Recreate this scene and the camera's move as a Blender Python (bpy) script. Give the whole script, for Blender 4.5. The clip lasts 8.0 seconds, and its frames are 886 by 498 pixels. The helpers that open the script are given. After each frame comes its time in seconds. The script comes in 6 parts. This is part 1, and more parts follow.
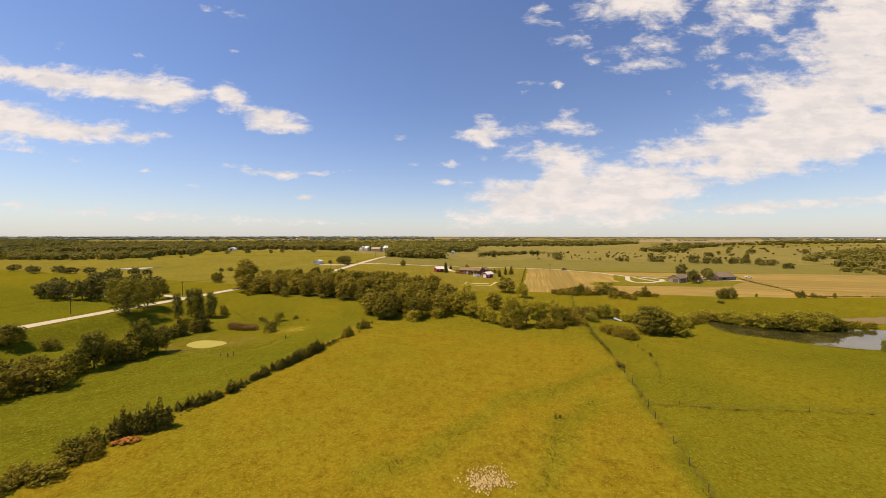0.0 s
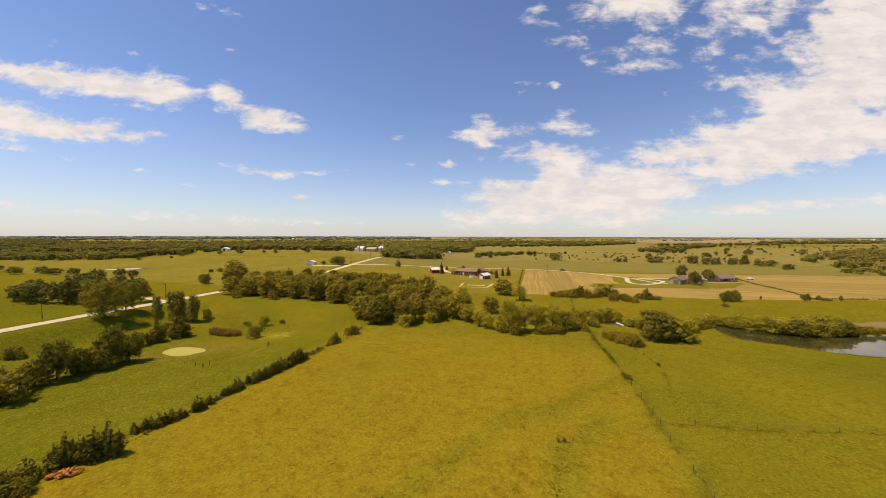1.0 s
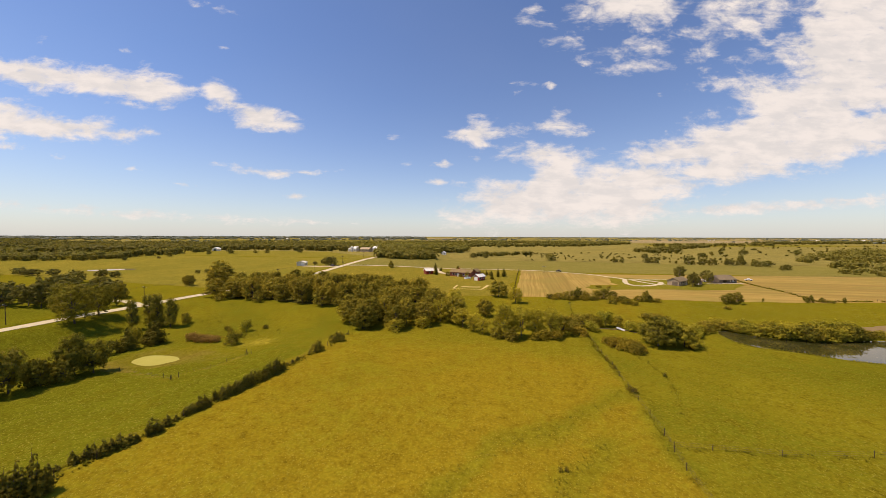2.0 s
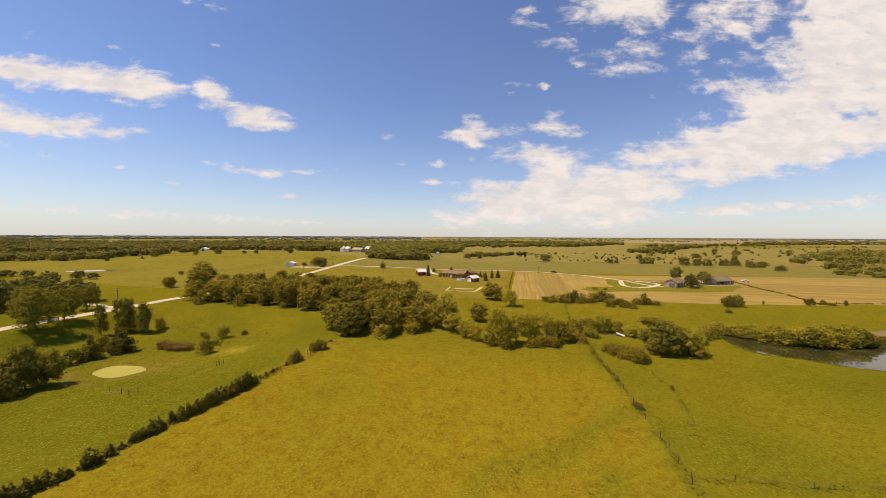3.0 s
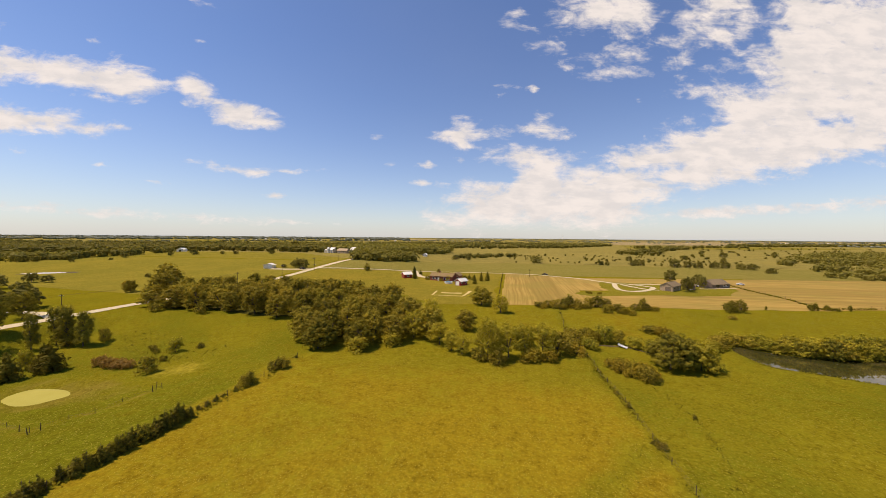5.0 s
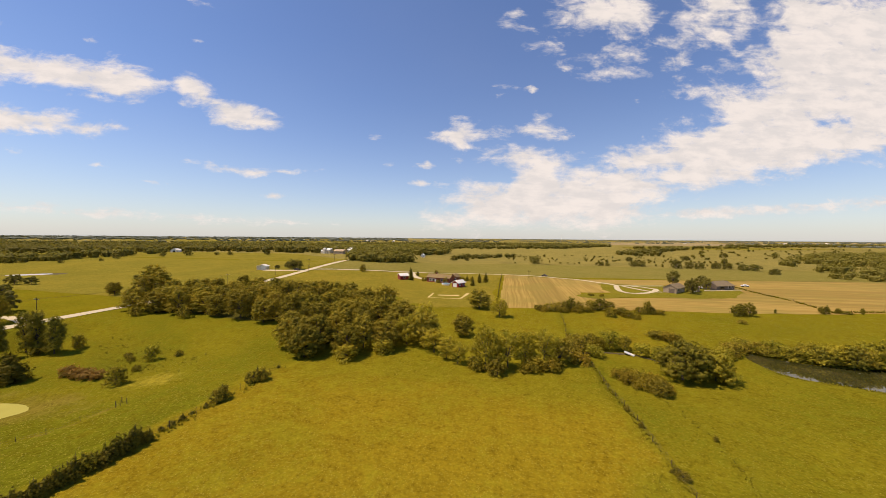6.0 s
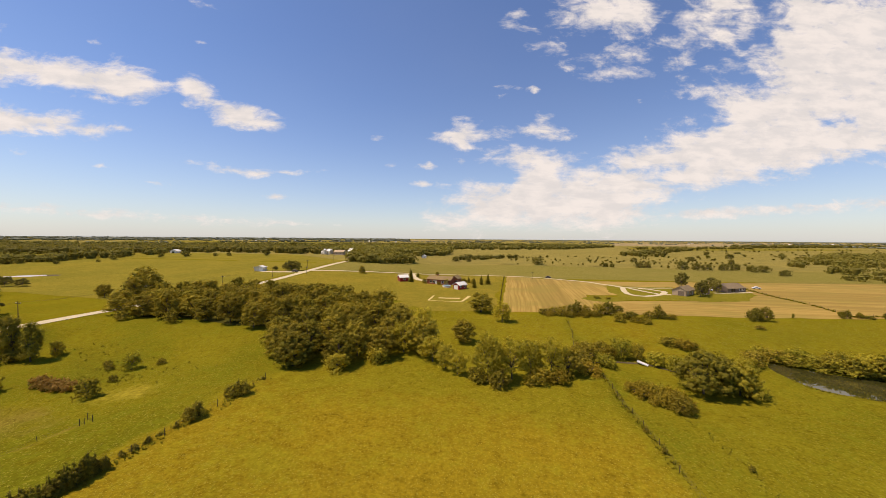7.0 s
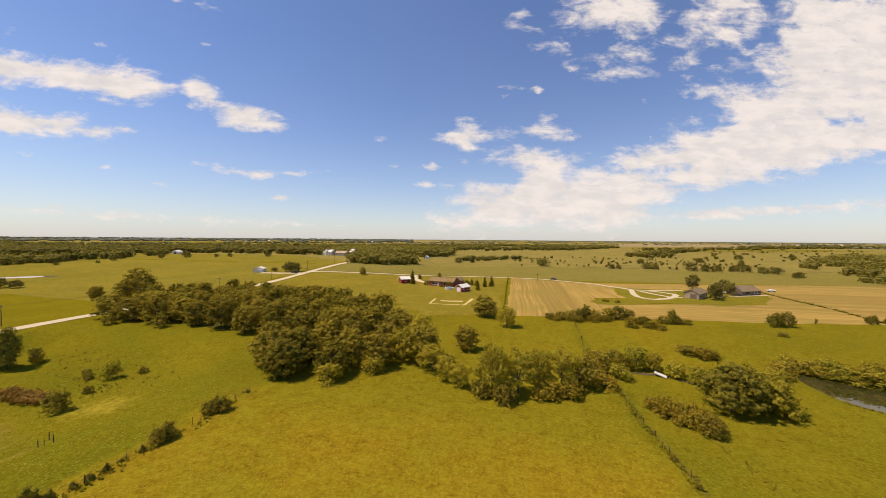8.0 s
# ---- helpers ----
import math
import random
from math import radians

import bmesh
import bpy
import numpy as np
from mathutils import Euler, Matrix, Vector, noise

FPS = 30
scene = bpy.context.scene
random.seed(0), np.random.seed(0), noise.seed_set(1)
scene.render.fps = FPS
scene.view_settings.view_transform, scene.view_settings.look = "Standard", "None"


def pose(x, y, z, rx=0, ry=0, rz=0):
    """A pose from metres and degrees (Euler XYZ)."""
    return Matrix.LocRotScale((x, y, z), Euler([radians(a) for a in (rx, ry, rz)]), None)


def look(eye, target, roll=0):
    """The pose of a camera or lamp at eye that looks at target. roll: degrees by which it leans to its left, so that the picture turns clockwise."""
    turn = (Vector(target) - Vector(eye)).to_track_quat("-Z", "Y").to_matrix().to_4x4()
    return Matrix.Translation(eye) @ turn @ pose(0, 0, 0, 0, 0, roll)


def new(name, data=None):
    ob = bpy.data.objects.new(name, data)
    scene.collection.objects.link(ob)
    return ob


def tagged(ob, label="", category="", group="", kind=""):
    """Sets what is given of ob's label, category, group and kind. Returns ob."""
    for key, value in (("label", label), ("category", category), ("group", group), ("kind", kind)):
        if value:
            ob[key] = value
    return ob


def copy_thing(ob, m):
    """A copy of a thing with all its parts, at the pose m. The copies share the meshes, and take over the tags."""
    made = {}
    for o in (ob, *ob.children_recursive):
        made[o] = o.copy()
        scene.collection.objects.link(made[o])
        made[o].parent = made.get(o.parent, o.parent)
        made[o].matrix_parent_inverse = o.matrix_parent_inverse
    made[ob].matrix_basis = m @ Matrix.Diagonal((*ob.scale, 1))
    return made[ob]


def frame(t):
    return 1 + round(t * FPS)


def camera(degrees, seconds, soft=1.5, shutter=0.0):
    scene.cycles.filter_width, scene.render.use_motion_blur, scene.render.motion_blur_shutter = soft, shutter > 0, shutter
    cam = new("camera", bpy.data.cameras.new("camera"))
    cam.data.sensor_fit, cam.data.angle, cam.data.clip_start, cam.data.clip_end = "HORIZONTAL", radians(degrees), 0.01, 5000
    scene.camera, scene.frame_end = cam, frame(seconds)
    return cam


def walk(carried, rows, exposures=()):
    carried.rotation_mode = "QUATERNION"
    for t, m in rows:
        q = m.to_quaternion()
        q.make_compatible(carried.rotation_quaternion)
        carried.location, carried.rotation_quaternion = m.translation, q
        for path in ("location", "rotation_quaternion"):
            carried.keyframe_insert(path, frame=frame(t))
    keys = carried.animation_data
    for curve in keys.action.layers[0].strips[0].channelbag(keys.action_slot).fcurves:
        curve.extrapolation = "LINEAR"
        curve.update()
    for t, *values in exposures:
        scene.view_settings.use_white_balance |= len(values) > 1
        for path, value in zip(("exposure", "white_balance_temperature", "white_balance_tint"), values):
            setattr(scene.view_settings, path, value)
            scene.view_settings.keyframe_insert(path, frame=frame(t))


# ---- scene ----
cam = camera(104.2, 8.0, soft=0.7)
PATH = [
    (0.0, (-0.568, -2.311, 26.384), (-26.73, 94.13, 22.61), 0.02),
    (0.5, (-0.803, 0.530, 26.389), (-26.57, 97.08, 22.63), 0.07),
    (1.0, (-1.071, 3.338, 26.500), (-26.43, 100.00, 22.74), 0.09),
    (1.5, (-1.284, 6.133, 26.561), (-26.14, 102.92, 22.81), 0.11),
    (3.0, (-1.799, 15.035, 26.670), (-24.38, 112.38, 22.95), 0.24),
    (3.5, (-2.123, 17.711, 26.663), (-23.92, 115.24, 23.05), 0.27),
    (4.0, (-2.401, 20.492, 26.624), (-23.24, 118.23, 23.09), 0.34),
    (4.5, (-2.674, 23.109, 26.547), (-22.74, 121.01, 23.07), 0.43),
    (6.0, (-2.951, 31.368, 26.548), (-22.18, 129.45, 23.27), 0.45),
    (6.5, (-3.089, 34.193, 26.604), (-22.68, 132.20, 23.37), 0.40),
    (7.0, (-3.370, 36.942, 26.571), (-23.17, 134.91, 23.48), 0.43),
    (7.5, (-3.605, 39.676, 26.542), (-23.73, 137.59, 23.60), 0.41),
    (8.0, (-3.920, 42.547, 26.559), (-24.69, 140.32, 23.66), 0.43),
]
walk(cam, [(t, look(eye, target, roll)) for t, eye, target, roll in PATH],
     [(0.0, 0.38, 7150, 20), (8.0, 0.38, 7150, 20)])


# ---------------------------------------------------------------- light
SUN_ELEVATION, SUN_AZIMUTH = 60.0, -106.0      # degrees; azimuth from +y, positive towards +x
world = bpy.data.worlds.new("summer_sky")
scene.world = world
world.use_nodes = True
wn = world.node_tree
sky = wn.nodes.new("ShaderNodeTexSky")
sky.sky_type = "NISHITA"
sky.sun_disc = False
sky.sun_elevation, sky.sun_rotation = radians(SUN_ELEVATION), radians(SUN_AZIMUTH)
sky.altitude, sky.air_density, sky.dust_density, sky.ozone_density = 300, 1.0, 0.1, 4.0
wn.nodes["Background"].inputs["Strength"].default_value = 0.111
deep = wn.nodes.new("ShaderNodeHueSaturation")
deep.inputs["Hue"].default_value = 0.506
deep.inputs["Saturation"].default_value = 1.14
wn.links.new(sky.outputs[0], deep.inputs["Color"])
wn.links.new(deep.outputs[0], wn.nodes["Background"].inputs["Color"])

sun_data = bpy.data.lights.new("sun", "SUN")
sun_data.energy, sun_data.angle, sun_data.color = 3.35, radians(0.53), (1.0, 0.905, 0.765)
sun = new("sun", sun_data)
ce, se = math.cos(radians(SUN_ELEVATION)), math.sin(radians(SUN_ELEVATION))
sun_dir = Vector((ce * math.sin(radians(SUN_AZIMUTH)), ce * math.cos(radians(SUN_AZIMUTH)), se))
sun.matrix_world = look(sun_dir * 300, (0, 0, 0))
CLOUD_GLOW = 0.70


# ---------------------------------------------------------------- node helpers
class Nodes:
    """Short calls for one material's node tree."""

    def __init__(self, name, roughness=0.8, specular=0.25, metal=0.0):
        self.m = bpy.data.materials.new(name)
        self.m.use_nodes = True
        self.t = self.m.node_tree
        self.b = self.t.nodes["Principled BSDF"]
        self.b.inputs["Roughness"].default_value = roughness
        self.b.inputs["Specular IOR Level"].default_value = specular
        self.b.inputs["Metallic"].default_value = metal

    def put(self, value, socket):
        if isinstance(value, (int, float)):
            socket.default_value = value
        elif isinstance(value, tuple):
            socket.default_value = value if len(value) == len(socket.default_value) else (*value, 1)
        else:
            self.t.links.new(value, socket)

    def node(self, kind, **settings):
        n = self.t.nodes.new(kind)
        for key, value in settings.items():
            setattr(n, key, value)
        return n

    def coords(self, kind="Object"):
        return self.node("ShaderNodeTexCoord").outputs[kind]

    def place(self):
        return self.node("ShaderNodeNewGeometry").outputs["Position"]

    def scaled(self, vector, scale, turn=0.0):
        n = self.node("ShaderNodeMapping")
        self.put(vector, n.inputs["Vector"])
        n.inputs["Scale"].default_value = scale
        n.inputs["Rotation"].default_value = (0, 0, radians(turn))
        return n.outputs[0]

    def noise(self, vector, scale, detail=3.0, rough=0.55, distortion=0.0):
        n = self.node("ShaderNodeTexNoise")
        self.put(vector, n.inputs["Vector"])
        n.inputs["Scale"].default_value, n.inputs["Detail"].default_value = scale, detail
        n.inputs["Roughness"].default_value, n.inputs["Distortion"].default_value = rough, distortion
        return n.outputs["Fac"]

    def voronoi(self, vector, scale, out="Distance"):
        n = self.node("ShaderNodeTexVoronoi")
        self.put(vector, n.inputs["Vector"])
        n.inputs["Scale"].default_value = scale
        return n.outputs[out]

    def math(self, op, a, b=0.0, c=0.0, clamp=False):
        n = self.node("ShaderNodeMath", operation=op, use_clamp=clamp)
        for value, socket in zip((a, b, c), n.inputs):
            self.put(value, socket)
        return n.outputs[0]

    def ramp(self, value, lo, hi):
        n = self.node("ShaderNodeMapRange", interpolation_type="SMOOTHSTEP")
        self.put(value, n.inputs[0])
        n.inputs[1].default_value, n.inputs[2].default_value = lo, hi
        return n.outputs[0]

    def mix(self, fac, a, b, blend="MIX"):
        n = self.node("ShaderNodeMix", data_type="RGBA", blend_type=blend)
        self.put(fac, n.inputs[0])
        self.put(a, n.inputs[6])
        self.put(b, n.inputs[7])
        return n.outputs[2]

    def split(self, vector):
        n = self.node("ShaderNodeSeparateXYZ")
        self.put(vector, n.inputs[0])
        return n.outputs

    def join(self, x, y, z):
        n = self.node("ShaderNodeCombineXYZ")
        for value, socket in zip((x, y, z), n.inputs):
            self.put(value, socket)
        return n.outputs[0]

    def random(self):
        return self.node("ShaderNodeObjectInfo").outputs["Random"]

    def island(self):
        return self.node("ShaderNodeNewGeometry").outputs["Random Per Island"]

    def colour(self, value):
        self.put(value, self.b.inputs["Base Color"])
        return self

    def rough(self, value):
        self.put(value, self.b.inputs["Roughness"])
        return self

    def bump(self, height, strength=0.5, distance=0.1):
        n = self.node("ShaderNodeBump")
        n.inputs["Strength"].default_value, n.inputs["Distance"].default_value = strength, distance
        self.put(height, n.inputs["Height"])
        self.t.links.new(n.outputs[0], self.b.inputs["Normal"])
        return self


def grass_material(name, dry, fresh, dark, dry_share=0.5, tuft=1.0):
    """Pasture: dry and fresh patches at 25 m, tussocks at half a metre, blades as relief."""
    k = Nodes(name, 0.95, 0.0)
    p = k.place()
    wide = k.noise(p, 0.03, 4, 0.6, 0.4)
    mid = k.noise(p, 0.22, 4, 0.65)
    small = k.noise(p, 1.15 * tuft, 4, 0.7)
    fine = k.noise(p, 3.8 * tuft, 3, 0.7)
    patch = k.math("ADD", k.math("MULTIPLY", wide, 0.55), k.math("MULTIPLY", mid, 0.45))
    c = k.mix(k.ramp(patch, dry_share - 0.08, dry_share + 0.09), dry, fresh)
    streak = k.noise(k.scaled(p, (0.35, 1.3, 1.0), 20), 1.1, 4, 0.7)
    c = k.mix(k.math("MULTIPLY", k.ramp(small, 0.46, 0.70), 0.7), c, dark)
    c = k.mix(k.math("MULTIPLY", k.ramp(streak, 0.55, 0.75), 0.35), c, fresh)
    straw = (min(1, dry[0] * 1.55), min(1, dry[1] * 1.6), dry[2] * 2.5)
    c = k.mix(k.math("MULTIPLY", k.ramp(fine, 0.50, 0.68), 0.55), c, straw)
    c = k.mix(k.math("MULTIPLY", k.ramp(k.noise(p, 2.7 * tuft, 3, 0.6), 0.54, 0.68), 0.6), c, tuple(v * 0.6 for v in dark))
    k.colour(c)
    h = k.math("ADD", k.math("MULTIPLY", small, 0.6), k.math("MULTIPLY", fine, 0.4))
    return k.bump(h, 0.7, 0.28).m


def leaf_material(name, light, deep, warm, vary=0.55, sprays=True, thin=0.32):
    """Leaves: each spray its own green, inner ones painted darker as crown shade, each plant a little warmer or cooler,
    light coming through the blades.
    """
    k = Nodes(name, 0.7, 0.05)
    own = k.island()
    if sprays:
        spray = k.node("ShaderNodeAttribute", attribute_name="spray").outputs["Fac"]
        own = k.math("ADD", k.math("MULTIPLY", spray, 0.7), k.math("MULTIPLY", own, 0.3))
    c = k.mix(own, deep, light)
    c = k.mix(k.math("MULTIPLY", k.random(), 0.5), c, warm)
    tone = k.math("MULTIPLY_ADD", k.math("FRACT", k.math("MULTIPLY", k.random(), 7.31)), vary, 1.0 - vary / 2)
    c = k.mix(1.0, c, k.join(tone, tone, tone), "MULTIPLY")
    k.colour(c)
    through_leaf = k.node("ShaderNodeBsdfTranslucent")
    k.put(k.mix(1.0, c, (1.25, 1.2, 0.6), "MULTIPLY"), through_leaf.inputs["Color"])
    blend = k.node("ShaderNodeMixShader")
    blend.inputs[0].default_value = thin
    k.t.links.new(k.b.outputs[0], blend.inputs[1])
    k.t.links.new(through_leaf.outputs[0], blend.inputs[2])
    k.t.links.new(blend.outputs[0], k.t.nodes["Material Output"].inputs["Surface"])
    return k.m


def pasture_material():
    """Grazed pasture: golden, olive and lush grass as the ground's sward says, grazed turf and straw, soft tussocks at three sizes."""
    k = Nodes("pasture_grass", 0.95, 0.0)
    p = k.place()
    sward = k.split(k.node("ShaderNodeAttribute", attribute_name="sward").outputs["Vector"])
    wide, mid = k.noise(p, 0.05, 4, 0.6, 0.5), k.noise(p, 0.20, 4, 0.65, 0.3)
    clump, tuft, fine = k.noise(p, 0.75, 4, 0.65), k.noise(p, 2.3, 3, 0.65), k.noise(p, 7.0, 2, 0.6)
    lush = k.math("ADD", sward[0], k.math("ADD", k.math("MULTIPLY_ADD", wide, 0.75, -0.375), k.math("MULTIPLY_ADD", mid, 0.75, -0.375)))
    lush = k.math("ADD", lush, k.math("MULTIPLY_ADD", clump, 0.9, -0.45))
    c = k.mix(k.ramp(lush, 0.0, 0.5), (0.250, 0.168, 0.0100), (0.196, 0.157, 0.0092))
    c = k.mix(k.ramp(lush, 0.45, 1.05), c, (0.124, 0.118, 0.0072))
    worn = k.math("ADD", sward[1], k.math("MULTIPLY_ADD", mid, 0.8, -0.4))
    c = k.mix(k.math("MULTIPLY", k.ramp(worn, 0.35, 0.75), 0.75), c, (0.180, 0.132, 0.0200))
    straw = k.math("ADD", sward[2], k.math("MULTIPLY_ADD", clump, 0.9, -0.45))
    c = k.mix(k.math("MULTIPLY", k.ramp(straw, 0.35, 0.8), 0.6), c, (0.340, 0.255, 0.0260))
    tone = k.math("ADD", k.math("MULTIPLY_ADD", tuft, 1.2, -0.6), k.math("ADD", k.math("MULTIPLY_ADD", clump, 1.2, -0.6), k.math("MULTIPLY_ADD", mid, 0.7, -0.35)))
    tone = k.math("ADD", 1.0, k.math("ADD", tone, k.math("MULTIPLY_ADD", fine, 0.40, -0.20)))
    c = k.mix(1.0, c, k.join(tone, tone, tone), "MULTIPLY")
    tips = k.ramp(k.noise(p, 3.1, 2, 0.5), 0.60, 0.70)
    c = k.mix(k.math("MULTIPLY", tips, 0.45), c, (0.34, 0.28, 0.032))
    k.colour(c)
    h = k.math("ADD", k.math("MULTIPLY", clump, 0.5), k.math("ADD", k.math("MULTIPLY", tuft, 0.35), k.math("MULTIPLY", fine, 0.15)))
    return k.bump(h, 0.40, 0.3).m


def plain(name, colour, roughness=0.7, metal=0.0, vary=0.25, scale=2.0, specular=0.3):
    """Paint, metal or wood with faint weathering at two scales."""
    k = Nodes(name, roughness, specular, metal)
    p = k.coords()
    n = k.math("ADD", k.math("MULTIPLY", k.noise(p, scale, 4, 0.6), 0.6), k.math("MULTIPLY", k.noise(p, scale * 7, 3, 0.6), 0.4))
    k.colour(k.mix(k.ramp(n, 0.35, 0.7), tuple(v * (1 - vary) for v in colour), tuple(min(1, v * (1 + vary * 0.6)) for v in colour)))
    return k.bump(n, 0.25, 0.02).m


PASTURE = pasture_material()
LAWN = grass_material("lawn_grass", (0.222, 0.178, 0.0180), (0.185, 0.158, 0.0150), (0.130, 0.115, 0.0100), 0.48, 0.7)
# CROP and RANGE: raised blue stands in for haze over the far fields.
CROP = grass_material("young_crop", (0.238, 0.190, 0.0390), (0.205, 0.172, 0.0330), (0.165, 0.141, 0.0270), 0.5, 0.5)
HAY = grass_material("hay_field", (0.255, 0.196, 0.0240), (0.200, 0.166, 0.0200), (0.145, 0.124, 0.0150), 0.5, 0.6)
RANGE = grass_material("hazed_dry_range", (0.290, 0.222, 0.0500), (0.225, 0.182, 0.0420), (0.170, 0.140, 0.0320), 0.5, 0.4)
FALLOW = grass_material("fallow_grass", (0.262, 0.192, 0.0220), (0.205, 0.164, 0.0180), (0.145, 0.120, 0.0130), 0.5, 0.6)
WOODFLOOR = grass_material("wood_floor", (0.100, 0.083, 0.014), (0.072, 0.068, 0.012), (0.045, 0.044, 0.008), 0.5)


def stubble_material(name, along_x):
    k = Nodes(name, 0.95, 0.05)
    p = k.place()
    x, y, z = k.split(p)
    across = y if along_x else x
    wob = k.math("MULTIPLY", k.noise(p, 0.03, 2), 2.5)
    a = k.math("ADD", across, wob)
    rows = k.noise(k.join(k.math("MULTIPLY", a, 1.0), k.math("MULTIPLY", x if along_x else y, 0.02), 0.0), 0.8, 3, 0.6)
    swath = k.noise(k.join(a, k.math("MULTIPLY", x if along_x else y, 0.012), 3.0), 0.16, 2, 0.5)
    patch = k.noise(p, 0.035, 4, 0.6)
    c = k.mix(k.ramp(rows, 0.38, 0.62), (0.350, 0.220, 0.043), (0.500, 0.322, 0.074))
    c = k.mix(k.math("MULTIPLY", k.ramp(swath, 0.48, 0.60), 0.60), c, (0.27, 0.176, 0.034))
    c = k.mix(k.math("MULTIPLY", k.ramp(patch, 0.44, 0.64), 0.60), c, (0.30, 0.228, 0.042))
    c = k.mix(k.math("MULTIPLY", k.noise(p, 2.5, 3, 0.7), 0.35), c, (0.16, 0.11, 0.04))
    k.colour(c)
    return k.bump(rows, 0.4, 0.2).m


STUBBLE_NS = stubble_material("stubble_rows_north", False)
STUBBLE_EW = stubble_material("stubble_rows_east", True)


def gravel_material(name, light, dull):
    k = Nodes(name, 0.95, 0.1)
    p = k.place()
    c = k.mix(k.noise(p, 0.35, 4, 0.6), dull, light)
    c = k.mix(k.math("MULTIPLY", k.noise(p, 9.0, 2, 0.7), 0.3), c, tuple(v * 0.6 for v in dull))
    k.colour(c)
    return k.bump(k.voronoi(p, 14.0), 0.5, 0.03).m


GRAVEL = gravel_material("gravel", (0.72, 0.60, 0.36), (0.58, 0.46, 0.25))
MUD = gravel_material("pond_mud", (0.15, 0.115, 0.055), (0.09, 0.07, 0.03))
ALGAE = gravel_material("dry_algae", (0.50, 0.43, 0.090), (0.41, 0.355, 0.065))


def water_material():
    k = Nodes("pond_water", 0.06, 0.45)
    p = k.place()
    c = k.mix(k.ramp(k.noise(p, 0.12, 4, 0.6, 0.6), 0.40, 0.66), (0.040, 0.039, 0.009), (0.084, 0.069, 0.020))
    scum = k.ramp(k.noise(k.scaled(p, (0.6, 1.6, 1), 25), 0.22, 5, 0.6, 1.2), 0.66, 0.72)
    c = k.mix(scum, c, (0.26, 0.22, 0.10))
    k.colour(c)
    k.rough(k.math("MULTIPLY_ADD", scum, 0.5, 0.04))
    return k.bump(k.noise(p, 0.8, 2, 0.5), 0.003, 0.02).m


WATER = water_material()
BARK = plain("bark", (0.115, 0.085, 0.055), 0.95, 0, 0.45, 3.0)
LEAF_OAK = leaf_material("leaf_oak", (0.520, 0.408, 0.0410), (0.115, 0.096, 0.0125), (0.380, 0.272, 0.0330), 0.45)
LEAF_DARK = leaf_material("leaf_dark", (0.370, 0.310, 0.0330), (0.080, 0.072, 0.0100), (0.270, 0.210, 0.0250), 0.1)
LEAF_WILLOW = leaf_material("leaf_willow", (0.560, 0.468, 0.0460), (0.205, 0.178, 0.0200), (0.470, 0.370, 0.0370), 0.35, True, 0.4)
LEAF_POPLAR = leaf_material("leaf_poplar", (0.440, 0.370, 0.0460), (0.110, 0.100, 0.0160), (0.330, 0.260, 0.0340), 0.4)
LEAF_CEDAR = leaf_material("leaf_cedar", (0.270, 0.218, 0.0240), (0.100, 0.088, 0.0115), (0.230, 0.172, 0.0210), 0.4)
LEAF_GOLD = leaf_material("leaf_gold", (0.570, 0.485, 0.0420), (0.220, 0.200, 0.0220), (0.450, 0.365, 0.0330), 0.3)
LEAF_RUSSET = leaf_material("leaf_russet", (0.450, 0.348, 0.0330), (0.185, 0.148, 0.0160), (0.430, 0.290, 0.0300), 0.35, True, 0.4)
LEAF_PURPLE = leaf_material("leaf_purple", (0.520, 0.320, 0.0800), (0.290, 0.176, 0.0440), (0.440, 0.265, 0.0580), 0.2, True, 0.4)
LEAF_FAR = leaf_material("leaf_far", (0.340, 0.287, 0.052), (0.110, 0.098, 0.020), (0.255, 0.205, 0.038), 0.4)
RED_SIDING = plain("red_siding", (0.33, 0.030, 0.018), 0.7)
BROWN_SIDING = plain("brick_red_siding", (0.30, 0.085, 0.045), 0.8)
GREY_SIDING = plain("grey_siding", (0.42, 0.31, 0.19), 0.75)
DARK_SIDING = plain("dark_siding", (0.17, 0.125, 0.085), 0.75)
WHITE_PAINT = plain("white_paint", (0.82, 0.78, 0.68), 0.55, 0, 0.08)
WHITE_ROOF = plain("white_metal_roof", (0.86, 0.80, 0.66), 0.45, 0, 0.08)
ROOF_BROWN = plain("brown_shingle", (0.290, 0.190, 0.072), 0.9)
ROOF_GREY = plain("grey_shingle", (0.27, 0.195, 0.100), 0.9)
TIN = plain("galvanised_tin", (0.72, 0.65, 0.50), 0.55, 0.0, 0.15)
GLASS_DARK = plain("window_glass", (0.02, 0.025, 0.03), 0.08, 0, 0.1, 2.0, 0.6)
WOOD_GREY = plain("weathered_post", (0.105, 0.072, 0.034), 0.95, 0, 0.4, 4.0)
WIRE = plain("fence_wire", (0.11, 0.080, 0.045), 0.8, 0.0)
ORANGE = plain("orange_rubble", (0.62, 0.225, 0.030), 0.85, 0, 0.4)
POOL_BLUE = plain("pool_water", (0.16, 0.36, 0.42), 0.12, 0, 0.1)
TYRE = plain("rubber", (0.02, 0.02, 0.02), 0.8)
CAR_WHITE = plain("car_paint_white", (0.75, 0.74, 0.72), 0.3, 0, 0.05)
CAR_DARK = plain("car_paint_dark", (0.06, 0.045, 0.04), 0.5, 0, 0.05)


# ---------------------------------------------------------------- clouds
CLOUDS = []


def cloud(weight, soft, *outline):
    """One cloud as an outline on the sky: x to the right, y up from the horizon, in thousandths of the distance; soft: how far its rim frays. A negative weight opens a gap."""
    CLOUDS.append((weight, soft / 1000, outline))


